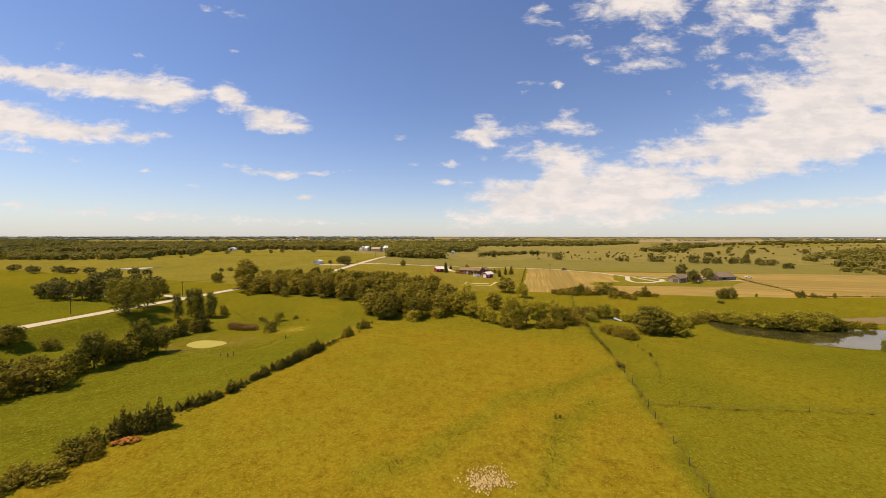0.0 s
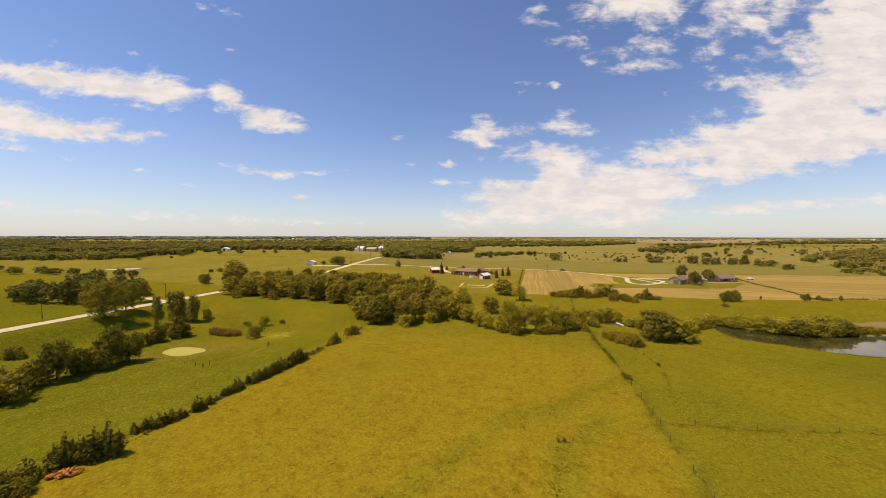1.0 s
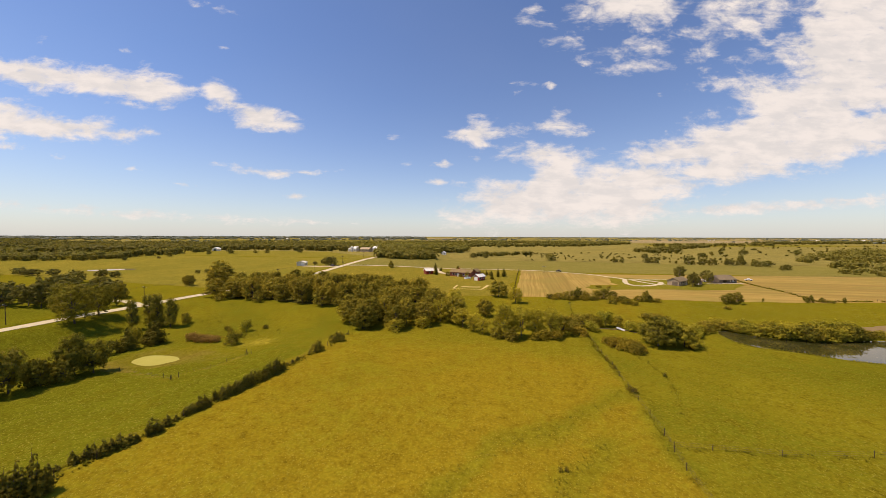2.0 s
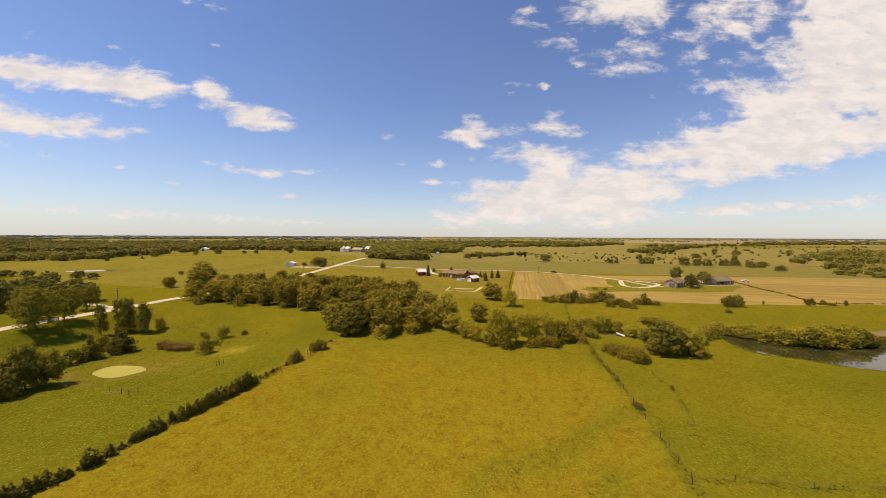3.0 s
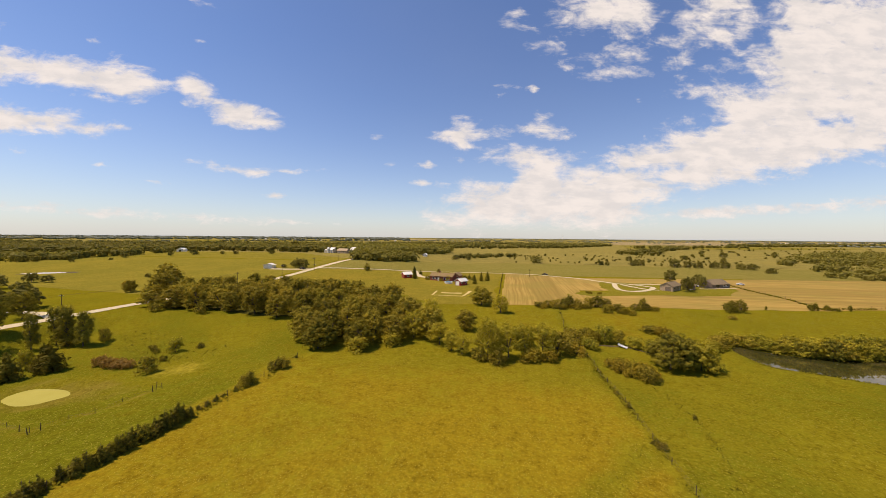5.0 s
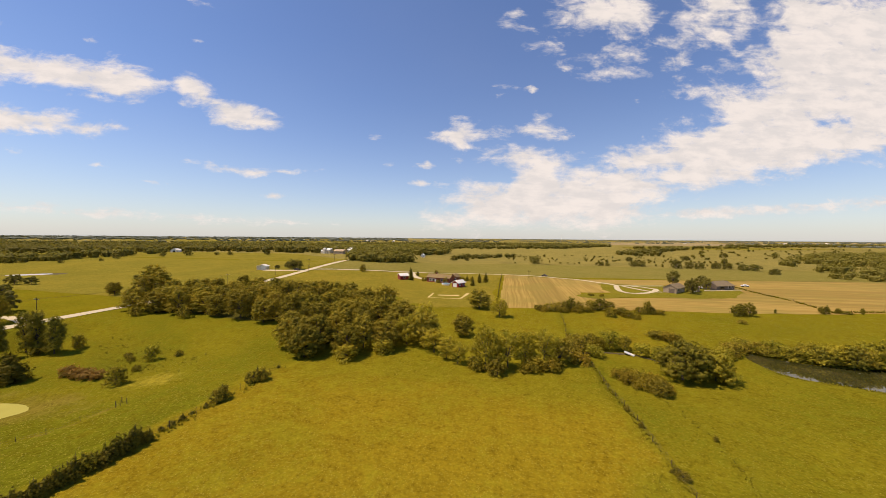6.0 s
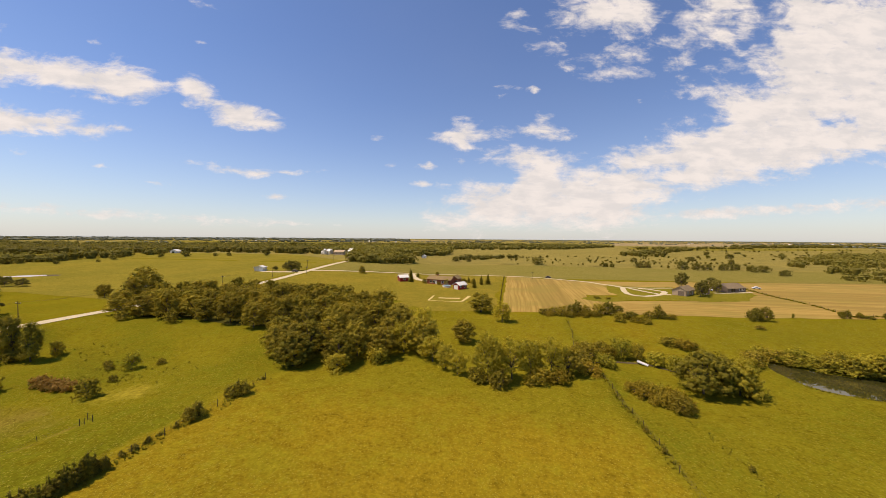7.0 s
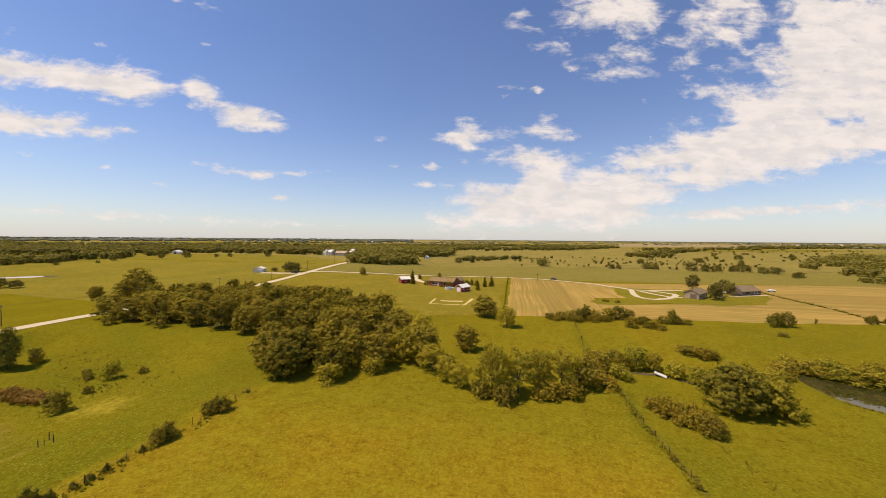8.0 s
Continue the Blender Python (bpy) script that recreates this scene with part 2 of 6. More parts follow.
# two long western clouds
cloud(1, 49, (-1481, 541), (-1258, 513), (-1163, 491), (-1051, 475), (-939, 472), (-839, 459), (-818, 481), (-778, 466), (-731, 434), (-680, 415), (-708, 399), (-732, 375), (-752, 358), (-797, 363), (-877, 382), (-974, 394), (-1086, 402), (-1182, 418), (-1261, 446), (-1485, 470))
cloud(1, 43, (-663, 431), (-626, 436), (-570, 407), (-531, 375), (-458, 361), (-410, 333), (-369, 301), (-427, 291), (-492, 293), (-569, 310), (-556, 332), (-596, 355), (-643, 380), (-683, 406))
cloud(1, 49, (-1488, 418), (-1263, 402), (-1200, 375), (-1121, 348), (-1008, 329), (-960, 337), (-920, 316), (-856, 288), (-873, 268), (-1027, 268), (-1172, 270), (-1269, 278), (-1495, 287))
cloud(0.7, 23, (-844, 300), (-815, 310), (-783, 292), (-754, 297), (-787, 281), (-832, 286))
cloud(0.5, 26, (-1162, 503), (-1082, 500), (-1018, 484), (-1099, 486))
cloud(0.5, 23, (-1022, 386), (-894, 377), (-781, 359), (-910, 367))
# thin western streaks
cloud(0.7, 23, (-656, 204), (-591, 203), (-494, 191), (-421, 179), (-462, 169), (-559, 178))
cloud(0.6, 20, (-396, 179), (-348, 187), (-270, 188), (-331, 177), (-372, 169))
cloud(0.7, 20, (-453, 115), (-397, 120), (-355, 111), (-398, 104), (-443, 107))
cloud(0.6, 16, (-900, 191), (-867, 196), (-842, 186), (-876, 182))
cloud(0.5, 16, (-1335, 265), (-1270, 260), (-1206, 249), (-1133, 238), (-1206, 241), (-1335, 252))
cloud(0.45, 20, (-758, 156), (-706, 153), (-680, 140), (-715, 136))
cloud(0.5, 16, (-160, 285), (-128, 288), (-97, 282), (-136, 275))
cloud(0.3, 16, (-226, 128), (-153, 125), (-185, 120))
cloud(0.35, 16, (-1101, 227), (-1061, 223), (-1086, 217))
cloud(0.3, 15, (-363, 272), (-333, 272), (-347, 267))
# small puffs
cloud(0.55, 23, (-1128, 552), (-1104, 560), (-1092, 541), (-1109, 536))
cloud(0.5, 20, (-901, 522), (-881, 525), (-863, 508), (-889, 513))
cloud(0.4, 16, (-628, 538), (-597, 527), (-619, 527))
cloud(0.35, 20, (-699, 654), (-669, 640), (-680, 635))
cloud(0.35, 20, (-653, 654), (-610, 638), (-562, 623), (-620, 632))
cloud(0.8, 20, (-14, 208), (21, 224), (52, 208), (26, 195))
cloud(0.75, 18, (-42, 159), (-6, 167), (26, 159), (0, 148))
cloud(0.7, 16, (88, 224), (107, 230), (124, 219), (104, 211))
cloud(0.85, 16, (300, 438), (316, 447), (329, 436), (314, 427))
cloud(0.4, 16, (216, 442), (258, 446), (287, 436), (248, 433))
cloud(0.35, 15, (187, 412), (236, 416), (229, 406))
cloud(0.4, 15, (-136, 208), (-78, 209), (-104, 201))
cloud(0.45, 16, (39, 163), (108, 156), (75, 150))
cloud(0.4, 16, (614, 416), (671, 416), (647, 400))
cloud(0.5, 16, (634, 328), (670, 317), (674, 301), (644, 311))
cloud(0.5, 16, (749, 485), (778, 489), (775, 476))
cloud(0.4, 20, (524, 328), (544, 330), (537, 320))
# central cluster
cloud(0.85, 36, (0, 288), (50, 298), (99, 317), (88, 339), (136, 352), (175, 336), (168, 320), (236, 317), (272, 301), (196, 291), (143, 272), (175, 253), (107, 243), (72, 272))
cloud(0.7, 36, (277, 311), (325, 336), (325, 365), (369, 360), (362, 342), (424, 317), (425, 291), (350, 290), (293, 301))
# high eastern patches
cloud(0.51, 30, (208, 623), (258, 628), (346, 611), (322, 597), (250, 603))
cloud(0.44, 23, (246, 642), (273, 651), (309, 640), (273, 631))
cloud(0.70, 66, (362, 617), (401, 667), (439, 760), (646, 760), (699, 667), (674, 617), (642, 586), (586, 592), (522, 601), (442, 601))
cloud(0.44, 33, (287, 554), (330, 564), (414, 548), (403, 531), (331, 537))
cloud(0.58, 46, (427, 520), (483, 534), (523, 545), (571, 570), (611, 558), (680, 564), (668, 542), (604, 522), (524, 509))
cloud(0.62, 33, (452, 476), (524, 498), (588, 507), (675, 488), (605, 476), (509, 463))
cloud(0.55, 66, (671, 580), (745, 636), (821, 760), (1028, 760), (993, 628), (907, 570), (827, 581), (800, 523), (724, 517), (731, 555))
cloud(0.33, 43, (845, 511), (924, 558), (979, 574), (973, 534), (894, 503))
cloud(0.36, 26, (371, 501), (444, 507), (492, 498), (412, 495))
# great eastern bank
cloud(1.0, 82, (1044, 760), (1018, 605), (980, 550), (958, 503), (1024, 463), (976, 455), (911, 476), (863, 466), (766, 455), (756, 438), (848, 432), (882, 384), (818, 352), (786, 333), (674, 295), (561, 256), (497, 221), (452, 205), (474, 247), (416, 253), (351, 250), (286, 269), (197, 237), (229, 205), (189, 172), (140, 150), (46, 120), (26, 107), (79, 85), (10, 65), (27, 26), (599, 26), (745, 82), (679, 117), (841, 150), (1002, 179), (1273, 232), (1581, 305), (1553, 761))
# gaps in the bank
cloud(-0.9, 43, (631, 205), (700, 222), (793, 218), (701, 190))
cloud(-0.8, 43, (1158, 343), (1205, 368), (1317, 400), (1319, 359), (1191, 333))
cloud(-0.5, 39, (189, 198), (286, 192), (254, 163), (173, 166))
cloud(-0.5, 33, (1219, 581), (1243, 589), (1245, 550), (1226, 550))
# low pale veils
cloud(0.5, 26, (-1505, 113), (-1278, 100), (-953, 76), (-594, 55), (-235, 37), (-595, 36), (-954, 52), (-1279, 81), (-1506, 91))
cloud(0.6, 30, (418, 69), (761, 92), (1278, 127), (1590, 147), (1592, 115), (1280, 98), (843, 64), (419, 43))


def ragged(x, y, scale, octaves, seed):
    """Layered noise, about -1 to 1."""
    total, size = 0.0, 1.0
    for _ in range(octaves):
        total += size * noise.noise((x * scale, y * scale, seed))
        scale, size, seed = scale * 2.1, size * 0.55, seed + 3.7
    return total


def build_cloud_backdrop():
    """A far sector of the sky that carries the clouds and the pale air near the horizon; clear air is transparent."""
    radius, turn = 4850.0, 14.9
    azs = [radians(-74 + 0.4 * i) for i in range(371)]
    els = [radians(e) for e in (-0.6, 0)] + [radians(0.4 * i) for i in range(1, 96)]
    verts, faces, flat = [], [], []
    for e in els:
        for a in azs:
            verts.append((radius * math.cos(e) * math.sin(a), radius * math.cos(e) * math.cos(a), radius * math.sin(e)))
            px, py = math.tan(a), 1.9 * math.tan(e) / math.cos(a)
            flat.append((px + 0.014 * ragged(px, py, 14.0, 4, 2), py + 0.010 * ragged(px, py, 14.0, 4, 9)))
    w = len(azs)
    for j in range(len(els) - 1):
        for i in range(w - 1):
            faces.append((j * w + i, j * w + i + 1, (j + 1) * w + i + 1, (j + 1) * w + i))
    p = np.array(flat)
    cover = np.full(len(p), -1.5)
    for weight, soft, outline in CLOUDS:
        ring = np.array(outline) / 1000 * (1, 1.9)
        gap, inside = np.full(len(p), 9.0), np.zeros(len(p), bool)
        for a, b in zip(ring, np.roll(ring, 1, axis=0)):
            t = np.clip((p - a) @ (b - a) / ((b - a) @ (b - a)), 0, 1)
            gap = np.minimum(gap, np.linalg.norm(p - a - t[:, None] * (b - a), axis=1))
            inside ^= ((a[1] > p[:, 1]) != (b[1] > p[:, 1])) & (p[:, 0] < (b[0] - a[0]) * (p[:, 1] - a[1]) / (b[1] - a[1] + 1e-12) + a[0])
        depth = np.where(inside, gap, -gap) / (soft * 1.5)
        if weight > 0:
            cover = np.maximum(cover, np.clip(depth + 0.07, -1.5, 1) * np.where(depth > -0.07, weight, 1))
        else:
            cover += weight * np.clip(depth + 0.6, 0, 1)
    k = Nodes("cloud_layer")
    x, y, z = k.split(k.coords())
    px, py = k.math("DIVIDE", x, y), k.math("DIVIDE", z, y)
    plane = k.join(px, k.math("MULTIPLY", py, 1.9), 0.0)
    field = k.node("ShaderNodeAttribute", attribute_name="cover").outputs["Fac"]
    wisps = k.noise(plane, 10.0, 9, 0.65, 0.4)
    streaks = k.noise(k.join(k.math("MULTIPLY_ADD", py, 0.5, px), k.math("MULTIPLY", py, 4.0), 2.0), 7.0, 6, 0.6, 0.2)
    body = k.math("ADD", field, k.math("MULTIPLY_ADD", wisps, 2.4, -1.2))
    body = k.math("ADD", body, k.math("MULTIPLY_ADD", streaks, 1.3, -0.65))
    body = k.math("ADD", body, k.math("MULTIPLY_ADD", k.noise(plane, 34.0, 3, 0.5, 0.6), 0.6, -0.30))
    veil = k.math("MULTIPLY", k.ramp(body, -0.16, 0.80), 0.97)
    rise = k.math("DIVIDE", z, radius)
    air = k.math("MULTIPLY", k.math("POWER", 2.718, k.math("MULTIPLY", k.math("MAXIMUM", rise, 0.0), -9.0)), 0.74)
    air = k.math("ADD", air, k.math("MULTIPLY", k.noise(plane, 1.5, 3, 0.5), 0.10))
    total = k.math("SUBTRACT", 1.0, k.math("MULTIPLY", k.math("SUBTRACT", 1.0, veil), k.math("SUBTRACT", 1.0, air)))
    lump = k.math("ADD", k.math("MULTIPLY", streaks, 0.55), k.math("MULTIPLY", k.noise(plane, 14.0, 6, 0.6, 0.3), 0.45))
    shade = k.mix(k.ramp(lump, 0.40, 0.60), (0.78, 0.80, 0.79), (0.93, 0.925, 0.885))
    tone = k.mix(k.math("DIVIDE", veil, k.math("MAXIMUM", total, 0.001), clamp=True), (0.52, 0.605, 0.67), shade)
    glow, clear, blend = k.node("ShaderNodeEmission"), k.node("ShaderNodeBsdfTransparent"), k.node("ShaderNodeMixShader")
    k.put(tone, glow.inputs["Color"])
    glow.inputs["Strength"].default_value = CLOUD_GLOW
    k.put(total, blend.inputs[0])
    k.t.links.new(clear.outputs[0], blend.inputs[1])
    k.t.links.new(glow.outputs[0], blend.inputs[2])
    k.t.links.new(blend.outputs[0], k.t.nodes["Material Output"].inputs["Surface"])
    ob = mesh_object("backdrop", verts, faces, k.m, None, True)
    ob.data.attributes.new("cover", "FLOAT", "POINT").data.foreach_set("value", cover.astype(np.float32))
    ob.matrix_basis = pose(-2, 20, 26.5, 0, 0, turn)
    tagged(ob, "blue summer sky with white streaky clouds and pale haze", "sky", "", "structure")


# ---------------------------------------------------------------- the lie of the land
def smooth(t):
    t = min(1.0, max(0.0, t))
    return t * t * (3 - 2 * t)


def rounded(outline, times=2):
    """The outline with its corners cut, again and again."""
    for _ in range(times):
        outline = [q for (ax, ay), (bx, by) in zip(outline, outline[1:] + outline[:1]) for q in ((ax * 0.75 + bx * 0.25, ay * 0.75 + by * 0.25), (ax * 0.25 + bx * 0.75, ay * 0.25 + by * 0.75))]
    return outline


POND = rounded([(52.6, 119.0), (53.2, 115.0), (55.6, 112.8), (60.0, 111.4), (65.0, 109.2), (69.5, 107.2), (74.2, 105.9), (81.0, 106.2), (97.0, 106.4), (113.8, 110.4), (124.3, 117.3), (120.0, 128.2), (99.5, 129.3), (88.5, 126.6), (79.0, 122.6), (71.5, 121.2), (65.1, 122.0), (59.1, 124.6), (55.6, 128.0), (53.6, 127.4), (52.2, 123.6)], 1)
ALGAE_POND = rounded([(-95.5, 71.3), (-97.0, 72.9), (-97.3, 74.8), (-96.4, 76.6), (-93.7, 77.3), (-90.7, 77.6), (-88.0, 77.3), (-85.8, 76.0), (-86.7, 73.9), (-87.5, 72.0), (-89.2, 70.7), (-92.0, 70.6)], 1)


def edge_distance(poly, x, y):
    """Signed distance to a closed outline: negative inside."""
    best, inside = 1e9, False
    for i, (ax, ay) in enumerate(poly):
        bx, by = poly[i - 1]
        t = max(0, min(1, ((x - ax) * (bx - ax) + (y - ay) * (by - ay)) / ((bx - ax) ** 2 + (by - ay) ** 2)))
        best = min(best, math.hypot(x - ax - t * (bx - ax), y - ay - t * (by - ay)))
        if (ay > y) != (by > y) and x < (bx - ax) * (y - ay) / (by - ay) + ax:
            inside = not inside
    return -best if inside else best


def hollow(x, y):
    """The swale west of the hedge, and the shallow valley of the ditch and the pond."""
    z = -4.3 * smooth((-x - 46) / 50) * (1 - smooth((-x - 124) / 16)) * smooth(y / 50) * (1 - smooth((y - 98) / 26))
    return z - 1.1 * smooth((y - 86) / 18) * (1 - smooth((y - 128) / 26)) * smooth((x + 62) / 12) * (1 - smooth((x - 125) / 60))


def land(x, y):
    """Height of the ground: flat pasture, a low rise to the north-west, a slow climb that fits the horizon line in the
    camera's view, and two hollows with water.
    """
    r = math.hypot(x, y - 40)
    z = 6 * smooth((-x - 50) / 90) * smooth((y - 190) / 130) * (1 - smooth((r - 450) / 400)) + 15 * max(0.0, r - 600) / 4300
    z += hollow(x, y)
    calm = 1 - smooth((r - 120) / 120)
    if calm > 0:
        z += 0.28 * calm * noise.noise((x / 26, y / 26, 0)) + 0.10 * calm * noise.noise((x / 9, y / 9, 4))
    if 38 < x < 134 and 92 < y < 140:
        d = edge_distance(POND, x, y)
        near = smooth((8 - d) / 6)
        z = z * (1 - near) + near * float(np.interp(d, (-5, 0, 3.0, 5), (-2.6, -1.5, -1.15, -1.05)))
    if -106 < x < -76 and 61 < y < 87:
        d = edge_distance(ALGAE_POND, x, y)
        near = smooth((6 - d) / 4)
        z = z * (1 - near) + near * (-4.25 + float(np.interp(d, (-2, 0, 1.2, 2.6, 5), (-0.5, -0.35, -0.15, 0.02, 0))))
    return z


def line_distance(line, x, y):
    """Distance to an open line."""
    best = 1e9
    for (ax, ay), (bx, by) in zip(line, line[1:]):
        t = max(0, min(1, ((x - ax) * (bx - ax) + (y - ay) * (by - ay)) / ((bx - ax) ** 2 + (by - ay) ** 2)))
        best = min(best, math.hypot(x - ax - t * (bx - ax), y - ay - t * (by - ay)))
    return best


OLD_FENCE = [(17.0, 20), (16.6, 47), (16.3, 53), (16.4, 60), (16.0, 70), (15.6, 80), (15.2, 90), (14.8, 98), (15.1, 105), (14.8, 110), (11.4, 122), (13.7, 141), (14.3, 152), (15, 162)]
CROSS_FENCE = [(16.6, 57.4), (21, 57.9), (28.6, 58.6), (49.4, 62.9), (75, 67.5), (100, 72)]
HEDGE_LINE = [(-54, 8), (-53.6, 28), (-51.0, 38), (-50.2, 48), (-49.3, 60), (-48.8, 70), (-48.5, 78), (-47.9, 86), (-49.3, 94)]
POND_FENCE = [(-104, 68), (-90.6, 65.8), (-77.1, 63.0), (-70.3, 61.8), (-69.3, 65.7), (-66.9, 67.5), (-67.0, 71.5), (-65.6, 76.0)]
DRAINS = ([(1.0, 34), (1.6, 42.2), (3.2, 49.7), (6.7, 53.4), (8.3, 56.0)], [(-18, 31), (-11.1, 39.6), (-8.6, 45.5), (-6.1, 50.0), (-0.5, 55.4), (5.2, 61.5), (9.8, 67.0), (14.0, 73.1)])


def sward(x, y):
    """What grows at a place: how lush, how far grazed and worn, how strawy."""
    x += 2.5 * noise.noise((x / 9, y / 9, 21)) + 1.2 * noise.noise((x / 3.5, y / 3.5, 22))
    y += 2.5 * noise.noise((x / 9, y / 9, 23))
    hedge = -51.0 + 0.03 * (y - 36)
    lush = 0.20 + 0.36 * smooth((y - 80) / 24) + 0.14 * smooth((x - 2) / 12) - 0.10 * smooth((x + 30) / 20) * (1 - smooth((y - 75) / 20))
    east = smooth((x - 14.5) / 3)
    lush = lush * (1 - east) + east * (0.66 + 0.12 * noise.noise((x / 25, y / 25, 5)) + 0.14 * smooth((x - 30) / 50))
    lush -= 0.22 * smooth((y - 112) / 20) * smooth((x + 20) / 20)
    west = smooth((hedge - x) / 2.5)
    lush = lush * (1 - west) + west * (0.98 - 0.22 * smooth((y - 74) / 16) + 0.15 * noise.noise((x / 18, y / 18, 6)))
    over = smooth((-x - 139) / 4)
    lush = lush * (1 - over) + over * (0.60 + 0.35 * smooth((125 - y) / 30))
    for line in DRAINS:
        lush += 0.42 * math.exp(-(line_distance(line, x, y) / 1.6) ** 2) if abs(x) < 30 and y < 90 else 0
    if 5 < x < 30 and 20 < y < 170:
        lush += 0.28 * math.exp(-(line_distance(OLD_FENCE, x, y) / 1.1) ** 2)
    worn = straw = 0.0
    if -112 < x < -60 and 56 < y < 95:
        worn = 0.55 * smooth((9 - edge_distance(ALGAE_POND, x, y)) / 7) + 0.7 * math.exp(-(line_distance(POND_FENCE, x, y) / 0.9) ** 2)
        worn += 0.5 * smooth((x + 92) / 14) * smooth((-66 - x) / 8) * smooth((y - 66) / 5) * smooth((84 - y) / 5)
        lush -= 0.35 * min(1.0, worn)
    straw += 0.75 * math.exp(-((x + 72) / 8) ** 2 - ((y - 87) / 6) ** 2)
    return lush, min(1.0, worn), straw


def axis(stops):
    out = []
    for (a, step), (b, _) in zip(stops, stops[1:]):
        n = max(1, round((b - a) / step))
        out += [a + (b - a) * i / n for i in range(n)]
    return out + [stops[-1][0]]


def mesh_object(name, verts, faces, material, parent=None, smooth_shade=False):
    me = bpy.data.meshes.new(name)
    me.from_pydata(verts, [], faces)
    me.materials.append(material)
    if smooth_shade:
        me.polygons.foreach_set("use_smooth", [True] * len(me.polygons))
    me.update()
    ob = new(name, me)
    if parent:
        ob.parent = parent
    return ob


def build_ground():
    xs = axis([(-4900, 500), (-1500, 150), (-600, 30), (-220, 6), (-146, 1.5), (70, 2.5), (140, 8), (260, 30), (700, 150), (1800, 500), (4900, 1)])
    ys = axis([(-1500, 300), (-300, 60), (0, 8), (24, 1.5), (115, 2.5), (190, 6), (340, 20), (700, 100), (1600, 300), (4900, 1)])
    verts = [(x, y, land(x, y)) for y in ys for x in xs]
    w = len(xs)
    faces = [(j * w + i, j * w + i + 1, (j + 1) * w + i + 1, (j + 1) * w + i) for j in range(len(ys) - 1) for i in range(w - 1)]
    ob = mesh_object("ground", verts, faces, PASTURE, None, True)
    ob.data.materials.append(RANGE)
    for f in ob.data.polygons:
        x, y, z = f.center
        f.material_index = int(y > 330 or (y > 200 and x > 150))
    grown = [c for x, y, z in verts for c in (sward(x, y) if abs(x) < 400 and -100 < y < 400 else (0.5, 0.0, 0.0))]
    ob.data.attributes.new("sward", "FLOAT_VECTOR", "POINT").data.foreach_set("vector", grown)
    tagged(ob, "rolling olive green pasture land reaching the far horizon", "ground", "", "structure")


build_ground()
build_cloud_backdrop()


def sheet(name, outline, material, lift=0.05, cell=6.0, label="", category="", kind="structure", wobble=0.0):
    """A thin layer on the ground inside an outline, cut into cells so that it follows the land. wobble: metres by which its rim strays."""
    pts = []
    for i, (ax, ay) in enumerate(outline):
        bx, by = outline[(i + 1) % len(outline)]
        n = max(1, int(math.hypot(bx - ax, by - ay) / max(cell * 0.5, 1.0))) if wobble else 1
        for j in range(n):
            x, y = ax + (bx - ax) * j / n, ay + (by - ay) * j / n
            pts.append((x + wobble * noise.noise((x * 0.35, y * 0.35, 1)), y + wobble * noise.noise((x * 0.35, y * 0.35, 7)), 0))
    bm = bmesh.new()
    bm.faces.new([bm.verts.new(p) for p in pts])
    bmesh.ops.triangulate(bm, faces=bm.faces[:])
    for k in (0, 1):
        lo, hi = min(p[k] for p in pts), max(p[k] for p in pts)
        normal = (1, 0, 0) if k == 0 else (0, 1, 0)
        for i in range(1, int((hi - lo) / cell) + 1):
            at = [0, 0, 0]
            at[k] = lo + i * cell
            bmesh.ops.bisect_plane(bm, geom=bm.verts[:] + bm.edges[:] + bm.faces[:], plane_co=at, plane_no=normal)
    for v in bm.verts:
        v.co.z = land(v.co.x, v.co.y) + lift
    bmesh.ops.recalc_face_normals(bm, faces=bm.faces[:])
    if bm.faces and sum(f.normal.z for f in bm.faces) < 0:
        bmesh.ops.reverse_faces(bm, faces=bm.faces[:])
    me = bpy.data.meshes.new(name)
    bm.to_mesh(me)
    bm.free()
    me.materials.append(material)
    return tagged(new(name, me), label, category, "", kind)


def strip(name, line, width, material, lift=0.07, label="", category="road", wobble=0.0):
    """A band of that width along a line, cut every few metres across its length."""
    pts = [Vector(p) for p in line]
    verts, faces, run = [], [], []
    for a, b in zip(pts, pts[1:]):
        n = max(1, round((b - a).length / 4))
        run += [a.lerp(b, i / n) for i in range(n)]
    run.append(pts[-1])
    for i, p in enumerate(run):
        d = (run[min(i + 1, len(run) - 1)] - run[max(i - 1, 0)]).normalized()
        side = Vector((-d.y, d.x))
        for s in (-0.5, -0.17, 0.17, 0.5):
            w = width * s + (wobble * noise.noise((p.x * 0.3, p.y * 0.3, s * 9)) if abs(s) > 0.4 else 0)
            q = p + side * w
            verts.append((q.x, q.y, land(q.x, q.y) + lift + (0.05 if abs(s) < 0.4 else 0)))
    for i in range(len(run) - 1):
        for j in range(3):
            faces.append((4 * i + j, 4 * i + 4 + j, 4 * i + 5 + j, 4 * i + 1 + j))
    ob = mesh_object(name, verts, [f[::-1] for f in faces], material, None, True)
    return tagged(ob, label, category, "", "structure")


def oval(cx, cy, rx, ry, turn=0.0, n=28):
    c, s = math.cos(radians(turn)), math.sin(radians(turn))
    return [(cx + rx * math.cos(a) * c - ry * math.sin(a) * s, cy + rx * math.cos(a) * s + ry * math.sin(a) * c)
            for a in (2 * math.pi * i / n for i in range(n))]


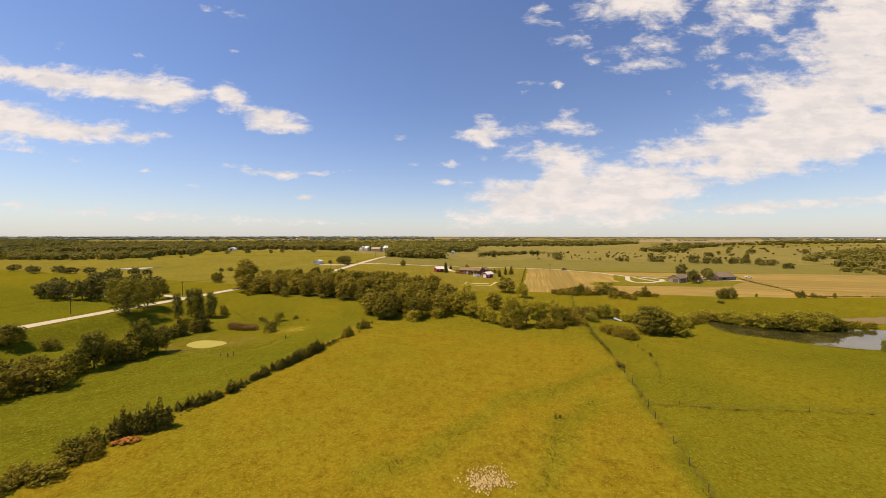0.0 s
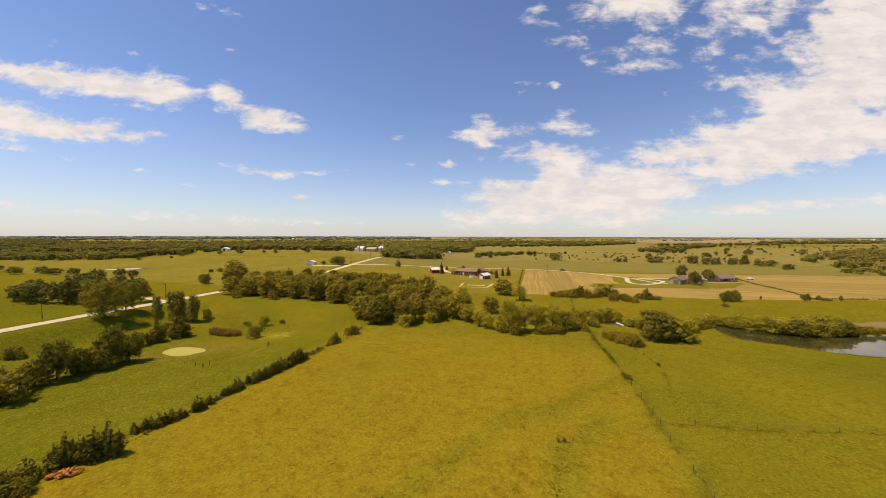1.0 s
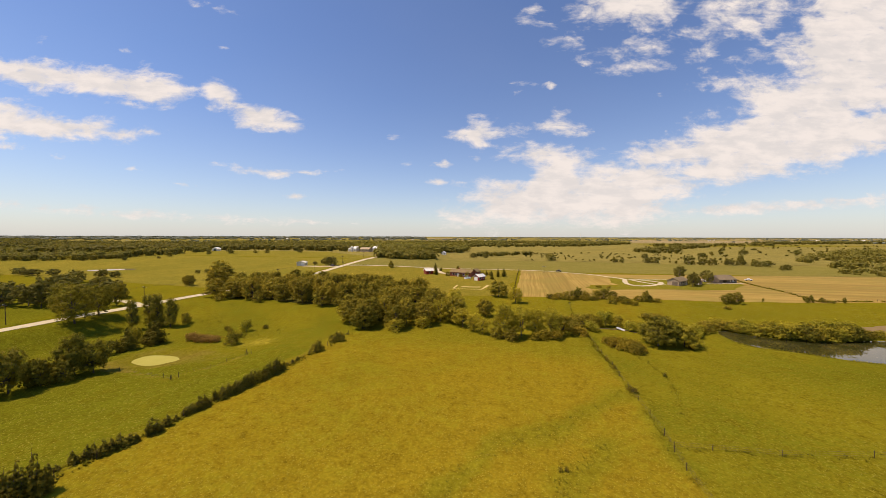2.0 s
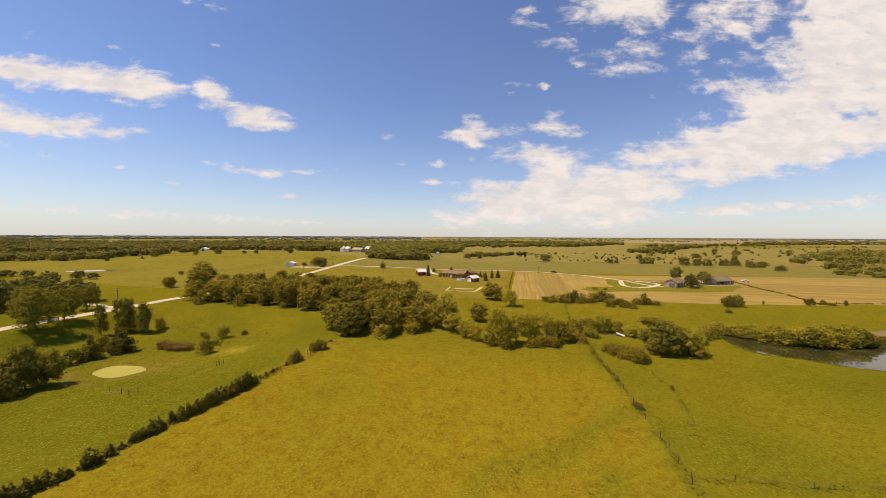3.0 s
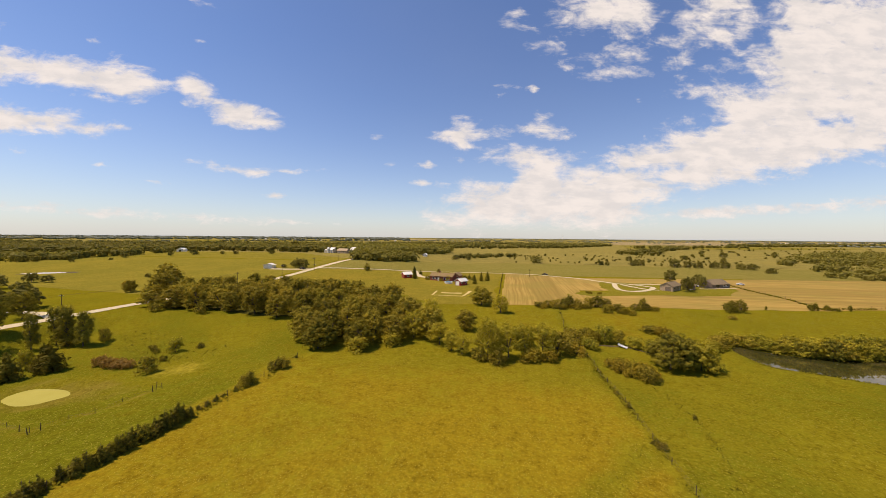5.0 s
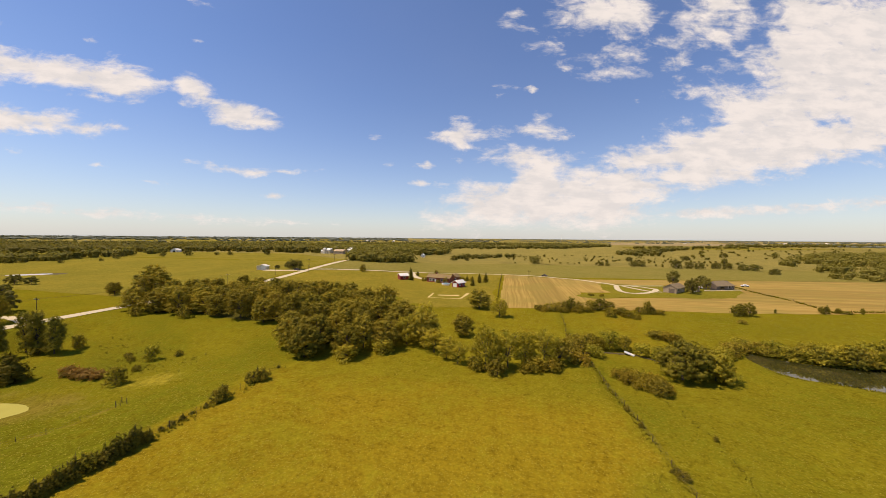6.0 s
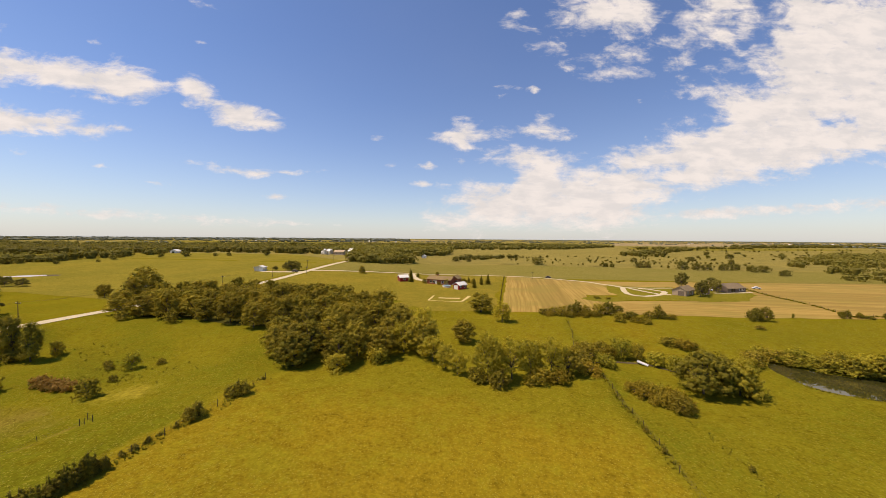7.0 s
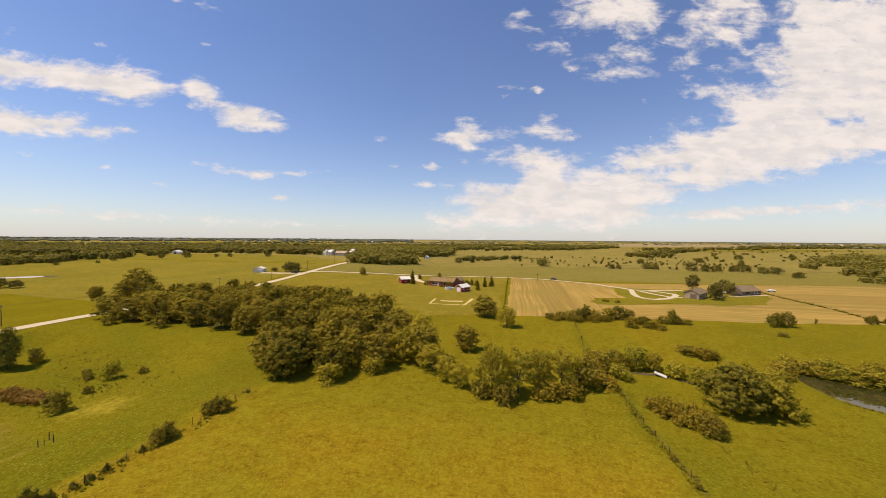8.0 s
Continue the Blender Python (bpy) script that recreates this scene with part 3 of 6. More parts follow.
# fields
sheet("stubble_field", [(-7, 164), (12, 168), (40, 170), (41, 196), (30, 200), (31, 211), (46, 214), (48, 240), (50, 252), (42, 264), (26, 271), (-7, 284)], STUBBLE_NS, 0.08, 12.0,
      "tan stubble field with long straight rows", "field", wobble=0.8)
sheet("stubble_field_east", [(38, 170), (79, 174), (113, 180), (145, 189), (260, 215), (420, 250), (420, 330), (212, 297), (110, 280), (42, 268), (52, 250), (120, 244), (100, 208), (62, 203), (40, 196)],
      STUBBLE_EW, 0.06, 12.0, "tan mown field with rows running east", "field", wobble=1.5)
sheet("farm_lawn", [(47, 245), (44, 200), (62, 205), (83, 204), (98, 211), (118, 240), (112, 256), (82, 250)], LAWN, 0.10, 8.0, "green mown lawn round the grey farmhouse", "lawn", wobble=3.0)
sheet("grass_island", oval(37, 201, 10, 7, 20), LAWN, 0.11, 6.0, "green grass patch left in the stubble", "grass", wobble=1.0)
sheet("young_crop_field", [(-140, 261), (-128, 263.6), (-112, 267.0), (-88, 275.5), (-68, 283), (-48, 288.4), (-8, 290), (26, 277.5), (110, 284), (212, 300), (330, 322), (330, 395), (180, 386), (90, 388), (-11, 390), (-110, 345), (-140, 335)], CROP, 0.08, 15.0,
      "dull green young crop in a long strip", "field")
sheet("farm_pasture", [(-140, 172), (-60, 164), (-44, 154), (-25, 160), (-10, 165), (-10, 283), (-48, 281), (-70, 275), (-90, 267.5), (-115, 259.6), (-140, 253.6)], FALLOW, 0.05, 12.0, "dry olive pasture round the red farm", "pasture", wobble=2)
sheet("hay_meadow", [(-600, 176), (-330, 160), (-150, 148), (-149, 320), (-250, 400), (-600, 420)], HAY, 0.06, 20.0, "pale yellow hay meadow beyond the gravel road", "field", wobble=2)
sheet("far_range", [(-20, 396), (330, 400), (700, 420), (900, 800), (-40, 760)], RANGE, 0.25, 40.0, "pale yellow rangeland dotted with shrubs", "field", wobble=4)

# roads and tracks
strip("road", [(-143.6, -60), (-143.6, 30), (-143.2, 120), (-143.9, 210), (-144.3, 330)], 5.0, GRAVEL, 0.12, "straight pale gravel country road", wobble=0.3)
strip("farm_drive", [(-141.6, 256.6), (-128.8, 259.6), (-114.3, 262.6), (-89.6, 270.6), (-70, 278), (-50, 283.4), (-30, 285), (-8, 285), (14, 281.5), (28, 273), (39.2, 267), (44.5, 261.7), (48.8, 255), (53.5, 249.5), (56.7, 243.8)], 2.8, GRAVEL, 0.13, "narrow pale gravel drive between the fields", "drive", 0.3)
strip("drive_loop", [(56.7, 243.8), (55.3, 238.3), (53.0, 228.2), (52.0, 219.3), (53.6, 214.2), (57.5, 213.2), (63.3, 216.4), (68.3, 221.9), (72.2, 228.6), (72.6, 232.4), (68.5, 238.5), (64.0, 241.4)], 2.6, GRAVEL, 0.15, "pale gravel turning loop on the lawn", "drive", 0.3)
strip("drive_branch", [(56.7, 243.8), (62.5, 242.6), (71.2, 243.9), (82.5, 246.9)], 2.2, GRAVEL, 0.16, "pale gravel branch of the drive", "drive", 0.3)
strip("drive_branch", [(59.2, 240.5), (61.8, 232.2), (64.5, 225.9), (67.4, 220.9), (71.8, 221.0)], 2.0, GRAVEL, 0.17, "pale gravel branch of the drive", "drive", 0.3)
strip("yard_track", [(96.0, 233.0), (99.5, 232.6), (107, 236), (116.5, 239.5)], 1.8, GRAVEL, 0.16, "pale gravel strip before the dark barn", "drive", 0.3)
strip("house_drive", [(-74.5, 276.4), (-69.8, 264.6), (-65.6, 254.5), (-62.0, 248.2), (-57.0, 244.6), (-50, 243.6)], 4.2, GRAVEL, 0.13, "pale gravel drive to the red farmhouse", "drive", 0.6)
strip("yard_drive", [(-146, 250.5), (-160, 247.8), (-175, 247.0)], 4, GRAVEL, 0.13, "gravel yard entrance beside the road", "drive", 0.5)

strip("homestead_drive", [(-142.6, 106.6), (-150, 109.6), (-158, 111.6), (-170, 111.0)], 3.0, GRAVEL, 0.14, "pale gravel drive to the homestead under trees", "drive", 0.4)
strip("far_road", [(-176, 1280), (-181.6, 1331), (-206, 1640), (-235, 2099)], 12, GRAVEL, 0.8, "pale gravel road climbing to the horizon", "road", 1.0)

# water
water = sheet("water", [(x + (x - 84) * 0.05, y + (y - 116) * 0.12) for x, y in POND], WATER, 0.0, 400, "still brown-green farm pond reflecting the sky", "pond")
for v in water.data.vertices:
    v.co.z = -1.48
sheet("bare_bank", [(90, 132.5), (94, 139), (110, 145), (126, 149), (128, 141), (106, 136.5)], gravel_material("bare_soil", (0.30, 0.20, 0.085), (0.24, 0.165, 0.06)), 0.06, 5.0, "bare reddish soil on the bank behind the pond", "soil", wobble=1.2)
pad = sheet("algae_pond", ALGAE_POND, ALGAE, 0.0, 400, "small round pond covered in pale yellow algae", "pond")
for v in pad.data.vertices:
    v.co.z = -4.57
sheet("far_pond_shore", oval(-308, 200.6, 16, 6.5, 31), MUD, 0.12, 20, "muddy brown shore of a distant stock pond", "shore", wobble=1)
# Pale base colour stands in for sky reflected on the water.
sheet("far_pond", oval(-311, 200, 11.5, 4.4, 31), plain("far_water_sheen", (0.60, 0.56, 0.48), 0.45), 0.18, 20, "distant grey stock pond in the meadow", "pond", wobble=1)


# ---------------------------------------------------------------- plants


def leaf_cloud(blobs, count, size, seed, shell=0.35, clump=0.75, per=22, jut=0.3):
    """Leaves as small pointed blades. They gather in sprays on the outer part of some ellipsoids (cx, cy, cz, rx, ry, rz); each spray faces outwards and up."""
    g = np.random.default_rng(seed)
    blobs = np.array(blobs, float)
    weight = blobs[:, 3] * blobs[:, 4] + blobs[:, 3] * blobs[:, 5]
    sprays = max(1, count // per)
    which = g.choice(len(blobs), sprays, p=weight / weight.sum())
    d = g.normal(size=(sprays, 3))
    d /= np.linalg.norm(d, axis=1)[:, None]
    rad = (1 - shell * g.random(sprays) ** 1.6) * (1 + jut * (g.random(sprays) - 0.35))
    hub = blobs[which, :3] + d * rad[:, None] * blobs[which, 3:]
    reach = clump * (0.5 + 0.9 * g.random(sprays))
    own = np.repeat(np.arange(sprays), per)
    n = len(own)
    e = g.normal(size=(n, 3))
    e /= np.linalg.norm(e, axis=1)[:, None]
    e = e + 0.7 * d[own] + np.array((0, 0, 0.35))
    c = hub[own] + e * (reach[own] * (0.35 + 0.65 * g.random(n)))[:, None] * np.array((1, 1, 0.75))
    c[:, 2] = np.maximum(c[:, 2], 0.12)
    out = (c - blobs[:, :3].mean(0)) / (np.ptp(blobs[:, :3], axis=0) + 0.5)
    out /= np.linalg.norm(out, axis=1)[:, None] + 1e-6
    nrm = e * 0.75 + d[own] * 0.3 + out * (0.3 if len(blobs) < 60 else 0.0) + g.normal(size=(n, 3)) * 0.3 + np.array((0, 0, 0.15))
    nrm /= np.linalg.norm(nrm, axis=1)[:, None]
    t = np.cross(nrm, g.normal(size=(n, 3)))
    t /= np.linalg.norm(t, axis=1)[:, None]
    b = np.cross(nrm, t)
    s = size * (0.55 + 0.9 * g.random(n))[:, None]
    v = np.stack((c - t * s, c + b * s * 0.62 + nrm * s * 0.2, c + t * s - b * s * 0.5), 1).reshape(-1, 3)
    # Tone rises outwards: shade inside the crown is painted into the sprays.
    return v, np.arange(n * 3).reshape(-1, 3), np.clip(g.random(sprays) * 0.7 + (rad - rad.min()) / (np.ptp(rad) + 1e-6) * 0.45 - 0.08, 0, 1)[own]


def shade_sprays(ob, inner, tone):
    """Gives each leaf the tone of its spray; the inner faces take a dark one, as painted crown shade."""
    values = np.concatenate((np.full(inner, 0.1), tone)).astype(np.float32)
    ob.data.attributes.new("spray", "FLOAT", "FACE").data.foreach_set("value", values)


def tube(verts, faces, a, b, ra, rb, sides=6):
    a, b = Vector(a), Vector(b)
    d = (b - a).normalized()
    u = d.orthogonal().normalized()
    w = d.cross(u)
    k = len(verts)
    for p, r in ((a, ra), (b, rb)):
        for i in range(sides):
            q = 2 * math.pi * i / sides
            verts.append(tuple(p + (u * math.cos(q) + w * math.sin(q)) * r))
    for i in range(sides):
        j = (i + 1) % sides
        faces.append((k + i, k + j, k + sides + j, k + sides + i))
    faces.append(tuple(k + sides + i for i in range(sides)))


ICO = [(0, 0, 1), *[(0.894 * math.cos(a * 1.2566), 0.894 * math.sin(a * 1.2566), 0.447) for a in range(5)], *[(0.894 * math.cos(a * 1.2566 + 0.628), 0.894 * math.sin(a * 1.2566 + 0.628), -0.447) for a in range(5)]]
ICO_FACES = [(0, 1 + i, 1 + (i + 1) % 5) for i in range(5)] + [f for i in range(5) for f in ((1 + i, 6 + i, 1 + (i + 1) % 5), (1 + (i + 1) % 5, 6 + i, 6 + (i + 1) % 5))]


def tree_prototype(name, leaf, height, width, seed, leaves, size, trunk=0.25, shape="round", label="", category="tree", parts=True):
    """A tree with its foot at the origin: a tapered trunk with limbs, and a crown of leaves gathered in uneven clumps."""
    g = random.Random(seed)
    root = new(name)
    verts, faces, blobs = [], [], []
    top = height
    base = {"round": 0.05, "tall": 0.06, "bush": 0.0, "cone": 0.03, "spire": 0.0, "open": 0.06}[shape] * height
    if shape == "cone":
        tiers = 9
        for i in range(tiers):
            f = i / (tiers - 1)
            z = base + (top - base) * (0.06 + 0.9 * f)
            r = width / 2 * (1 - f) ** 0.8 * (0.65 + 0.6 * g.random()) + 0.12
            for _ in range(4):
                q = g.random() * 6.283
                blobs.append((math.cos(q) * r * 0.45, math.sin(q) * r * 0.45, z + g.uniform(-0.05, 0.05) * top, r * 0.65, r * 0.65, (top - base) / tiers * 1.3))
        tube(verts, faces, (0, 0, -0.3), (0, 0, top * 0.9), trunk, 0.03)
    elif shape == "spire":
        for i in range(6):
            q, off = i * 1.05 + g.uniform(-0.4, 0.4), width / 2 * (0.62 if i else 0.0) * g.uniform(0.6, 1.0)
            x, y, tip = math.cos(q) * off, math.sin(q) * off, top * (g.uniform(0.5, 0.86) if i else 1.0)
            tube(verts, faces, (x * 0.3, y * 0.3, -0.2), (x, y, tip * 0.9), trunk * 0.6, 0.02, 5)
            for j in range(6):
                f = j / 5
                r = width * 0.25 * (1 - f) ** 0.6 * g.uniform(0.7, 1.2) + 0.06
                blobs.append((x + g.uniform(-0.2, 0.2) * r, y + g.uniform(-0.2, 0.2) * r, tip * (0.10 + 0.84 * f), r, r, tip * 0.16))
    else:
        fork = base + (top - base) * 0.25
        bend = (g.uniform(-0.3, 0.3), g.uniform(-0.3, 0.3), fork)
        tube(verts, faces, (0, 0, -0.3), (bend[0] * 0.5, bend[1] * 0.5, fork * 0.5), trunk, trunk * 0.8)
        tube(verts, faces, (bend[0] * 0.5, bend[1] * 0.5, fork * 0.5), bend, trunk * 0.8, trunk * 0.65)
        count = {"round": 30, "tall": 26, "bush": 18, "open": 18}[shape]
        for i in range(count):
            f = (i + 0.5) / count
            q = i * 2.4 + g.uniform(-0.5, 0.5)
            z = base + (top - base) * ((0.05 + 0.85 * f) if shape == "tall" else (0.12 + 0.78 * f))
            prof = {"round": math.sin(math.pi * (0.18 + 0.74 * f)) ** 0.7, "tall": math.sin(math.pi * (0.34 + 0.60 * f)) ** 0.55,
                    "bush": math.sin(math.pi * (0.3 + 0.62 * f)) ** 0.6, "open": math.sin(math.pi * (0.2 + 0.7 * f)) ** 0.8}[shape]
            out = width / 2 * prof * g.uniform(0.35, 0.86) ** 0.8
            r = width * {"round": 0.155, "tall": 0.17, "bush": 0.20, "open": 0.155}[shape] * g.uniform(0.75, 1.25)
            c = (math.cos(q) * out, math.sin(q) * out, min(z, top - r * 0.7))
            blobs.append((*c, r, r, r * g.uniform(0.65, 0.9) * (1.9 if shape == "tall" else 1)))
            tube(verts, faces, bend, c, trunk * 0.4, 0.03, 5)
    mesh_object("trunk", verts, faces, BARK, root, True)
    v, f, tone = leaf_cloud(blobs, leaves * 2, size * 0.74, seed + 50, 0.5 if shape != "open" else 0.7, height * {"cone": 0.045, "spire": 0.045, "bush": 0.055, "round": 0.045, "open": 0.045, "tall": 0.045}[shape], 18, 0.6 if shape in ("cone", "spire") else 0.2)
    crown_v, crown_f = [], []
    # Shells inside the clumps, coloured dark to stand in for inner shade.
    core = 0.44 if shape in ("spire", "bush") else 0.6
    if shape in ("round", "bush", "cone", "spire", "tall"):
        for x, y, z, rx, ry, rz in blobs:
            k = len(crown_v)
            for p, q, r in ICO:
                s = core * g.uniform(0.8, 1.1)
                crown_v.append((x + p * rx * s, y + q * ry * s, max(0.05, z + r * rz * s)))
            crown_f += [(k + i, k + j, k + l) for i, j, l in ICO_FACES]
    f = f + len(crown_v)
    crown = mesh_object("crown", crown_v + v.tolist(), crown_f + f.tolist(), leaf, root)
    shade_sprays(crown, len(crown_f), tone)
    return tagged(root, label, category)


used = set()


def place(proto, x, y, height, width=None, label="", group="", sink=0.0):
    """Stands a plant of that height and width at x, y: first the prototype itself, then copies."""
    h0, w0 = SIZE[proto]
    w = width or w0 * height / h0
    m = Matrix.LocRotScale((x, y, land(x, y) - sink), Euler((0, 0, (x * 7.3 + y * 3.1) % 6.283)), (w / w0, w / w0, height / h0))
    if proto not in used:
        used.add(proto)
        proto.matrix_basis = m
        ob = proto
    else:
        keep = tuple(proto.scale)
        proto.scale = (1, 1, 1)
        ob = copy_thing(proto, m)
        proto.scale = keep
    return tagged(ob, label, "", group)


SIZE = {}


def kind_of(name, leaf, h, w, seed, leaves, size, trunk, shape, label, category="tree"):
    ob = tree_prototype(name, leaf, h, w, seed, leaves, size, trunk, shape, label, category)
    SIZE[ob] = (h, w)
    return ob


OAKS = [kind_of("broadleaf_tree", LEAF_OAK, 10, 9, s, 4300, 0.255, 0.24, "round", "dense dark green broadleaf tree in the grove") for s in (1, 2, 3, 4)]
DARKS = [kind_of("mulberry_tree", LEAF_DARK, 8, 8.5, s, 5600, 0.22, 0.22, "round", "broad dark tree with low sweeping branches") for s in (17, 18)]
OPENS = [kind_of("cottonwood_tree", LEAF_WILLOW, 10, 8, s, 5000, 0.21, 0.2, "open", "loose pale green tree with open crown") for s in (11, 12)]
FARS = [kind_of("field_tree", LEAF_FAR, 8, 9, s, 1300, 0.42, 0.2, "round", "dark round tree beyond the gravel road") for s in (6, 7)]
SPREADS = [kind_of("spreading_tree", LEAF_DARK, 10, 9, s, 5400, 0.23, 0.22, "open", "spreading roadside tree with loose crown") for s in (14, 15)]
TALLS = [kind_of("poplar_tree", LEAF_POPLAR, 11, 4.2, s, 3200, 0.23, 0.2, "tall", "tall narrow grey-green poplar tree") for s in (21, 22)]
CEDARS = [kind_of("cedar_tree", LEAF_CEDAR, 4, 2.4, s, 1600, 0.165, 0.09, "spire", "dark pointed cedar in the hedge line") for s in (31, 32, 33)]
SPRUCES = [kind_of("spruce_tree", LEAF_CEDAR, 6, 4.6, s, 3200, 0.20, 0.14, "cone", "dark green spruce with drooping tiers") for s in (41, 42)]
SHRUBS = [kind_of("shrub", LEAF_OAK, 3.5, 4.5, s, 2100, 0.175, 0.08, "bush", "rounded olive green shrub", "bush") for s in (51, 52, 53)]
DARK_SHRUBS = [kind_of("shrub", LEAF_DARK, 3.5, 4.5, s, 2100, 0.175, 0.08, "bush", "rounded dark green shrub", "bush") for s in (54, 55)]
GOLDS = [kind_of("willow_bush", LEAF_GOLD, 3.5, 4.5, s, 2800, 0.155, 0.08, "bush", "bright yellow-green willow bush", "bush") for s in (61, 62)]
PALES = [kind_of("willow_shrub", LEAF_WILLOW, 3.5, 4.5, s, 2800, 0.155, 0.08, "bush", "pale green willow shrub by water", "bush") for s in (64, 65)]
RUSSETS = [kind_of("sumac_bush", LEAF_RUSSET, 2.2, 4.0, s, 2600, 0.14, 0.06, "bush", "low russet brown bush in the grass", "bush") for s in (71,)]
PURPLES = [kind_of("plum_thicket", LEAF_PURPLE, 2.0, 3.5, s, 2400, 0.13, 0.06, "bush", "low purple-brown thicket on the bank", "bush") for s in (72,)]

pick = random.Random(5)

# the grove: a broad wood west, a tongue reaching south-east
GROVE = [(-139, 127), (-127, 124), (-107, 126), (-86, 120), (-70, 122), (-56, 101.5), (-48, 100), (-37, 109), (-27, 113), (-20, 115), (-22, 126), (-40, 138), (-52, 152), (-62, 160), (-90, 168), (-125, 170), (-139.5, 156)]
spots = []
for _ in range(6000):
    x, y = pick.uniform(-146, -20), pick.uniform(97, 170)
    if edge_distance(GROVE, x, y) < -2.2 and all((x - a) ** 2 + (y - b) ** 2 > 5.8 ** 2 for a, b in spots):
        spots.append((x, y))
for x, y in spots:
    place(pick.choice(OAKS), x, y, pick.uniform(7.3, 9.5), pick.uniform(7.0, 9.6), group="trees of the grove")
# Layer darker than the pasture, drawn in from the grove's outline.
sheet("grove_floor", [(-80 + (x + 80) * 0.88, 138 + (y - 138) * 0.72) for x, y in GROVE], WOODFLOOR, 0.09, 6.0, "dark ground layer under the grove", "ground", wobble=2)

# trees at the grove's rim and in front of it
for x, y, h, w in ((-40.0, 105.5, 7.0, 7.5), (-54.0, 108.0, 8.0, 8.0), (-33.2, 111.8, 7.4, 7.5)):
    place(pick.choice(OAKS), x, y, h, w, group="trees of the grove")
place(DARKS[1], -48.8, 102.6, 6.2, 8.2, "dense dark round tree at the grove's corner")
place(OAKS[0], -46.8, 147.0, 9.6, 11.0, "big round tree at the back of the grove")
place(OAKS[3], -52.4, 145.0, 9.0, 9.4, "broad dark tree at the back of the grove")
place(OAKS[1], -163, 160, 13.0, 13.0, "tall broad dark green tree beside the road")
place(OAKS[2], -154, 150, 10.0, 10.0, "broad dark green tree beside the gravel road")
for x, y, h, w in ((-175.5, 153, 5.8, 6.4), (-181, 156, 5.0, 5)):
    place(OAKS[0], x, y, h, w, "small round tree in the hay meadow")
place(OPENS[0], -24.8, 120.1, 10.6, 7.0, "tall loose grey-green tree above the thicket")
place(OPENS[1], -29.0, 116.4, 8.0, 6.5)
place(OPENS[1], -20.7, 111.8, 6.0, 6.0)
place(OPENS[0], -17.0, 108.1, 5.2, 5.2)
place(OPENS[1], -14.0, 105.5, 4.9, 4.2)
place(OAKS[3], -15.8, 127.9, 6.0, 6.6, "round dark green tree standing alone in pasture")
place(OPENS[0], -7.8, 103.2, 9.6, 7.0, "big pale green tree with airy crown")
place(OPENS[1], -3.2, 105.3, 8.8, 7.2, "big pale green tree with airy crown")
place(OPENS[0], 0.6, 108.1, 7.6, 6.0)
place(OPENS[1], 4.5, 108.6, 8.2, 6.2)
place(SHRUBS[0], 8.1, 110.2, 5.6, 5.6)
place(RUSSETS[0], 1.7, 104.8, 2.6, 5.5)
place(RUSSETS[0], 5.4, 105.8, 2.4, 4.6)
place(SHRUBS[2], -5.3, 101.1, 3.4, 4.6)
place(SHRUBS[1], -9.7, 102.7, 3.0, 4.2)
place(PALES[0], -38.9, 102.5, 3.6, 5.6)
place(PALES[1], -32.6, 108.6, 3.4, 5.0)
place(SHRUBS[1], -106, 123.8, 3.8, 4.4)
place(SHRUBS[2], -124, 122.8, 3.0, 4.4)

# the ditch east of the fence: willows, gold bushes, the old white trough
for x, y, h, w in ((11.2, 115.4, 3.8, 4.8), (14.3, 119.6, 4.4, 5.2), (17.9, 124.3, 3.4, 4.2), (12.7, 122.0, 3.6, 5.0)):
    place(pick.choice(SHRUBS), x, y, h, w)
for x, y, h, w in ((21.6, 122.8, 4.8, 5.0), (16.6, 116.8, 2.8, 4.2), (27.8, 119.6, 3.0, 4.4), (30.9, 117.5, 3.2, 4.0), (43.0, 117.4, 3.0, 4.0)):
    place(pick.choice(GOLDS), x, y, h, w)
for x, y, h, w in ((24.9, 122.6, 3.8, 3.4), (34.3, 116.4, 3.2, 4.0), (37.8, 136.4, 1.8, 6.0), (41.1, 135.0, 1.6, 4.6)):
    place(pick.choice(SHRUBS), x, y, h, w)
place(RUSSETS[0], 18.7, 121.3, 3.0, 3.2)
place(RUSSETS[0], 39.7, 134.0, 2.4, 5.4)
for x, y, h, w in ((18.6, 104.2, 1.8, 3.4), (20.4, 104.0, 2.2, 3.6), (19.6, 101.6, 2.0, 3.4), (21.6, 101.8, 2.7, 3.8), (23.6, 101.0, 2.5, 3.6), (21.2, 99.2, 2.2, 3.4), (23.2, 98.8, 2.6, 3.6), (24.6, 98.4, 1.9, 3.0)):
    place(RUSSETS[0], x, y, h, w, "low russet bush in a rounded thicket", "russet thicket")
place(RUSSETS[0], 12.7, 111.8, 2.2, 5.0)
place(SHRUBS[0], 23.0, 96.6, 2.8, 3.4)
place(DARKS[0], 30.8, 106.6, 7.8, 9.2, "broad dark tree with low sweeping branches")
place(DARKS[1], 33.8, 108.2, 6.6, 7.0, "broad dark tree with low sweeping branches")
place(PALES[0], 37.0, 107.4, 6.0, 7.6, "big pale willow shrub beside the dark tree")
place(SHRUBS[1], 38.6, 107.2, 3.2, 3.6)
place(SHRUBS[1], 38.2, 115.4, 4.4, 4.6)

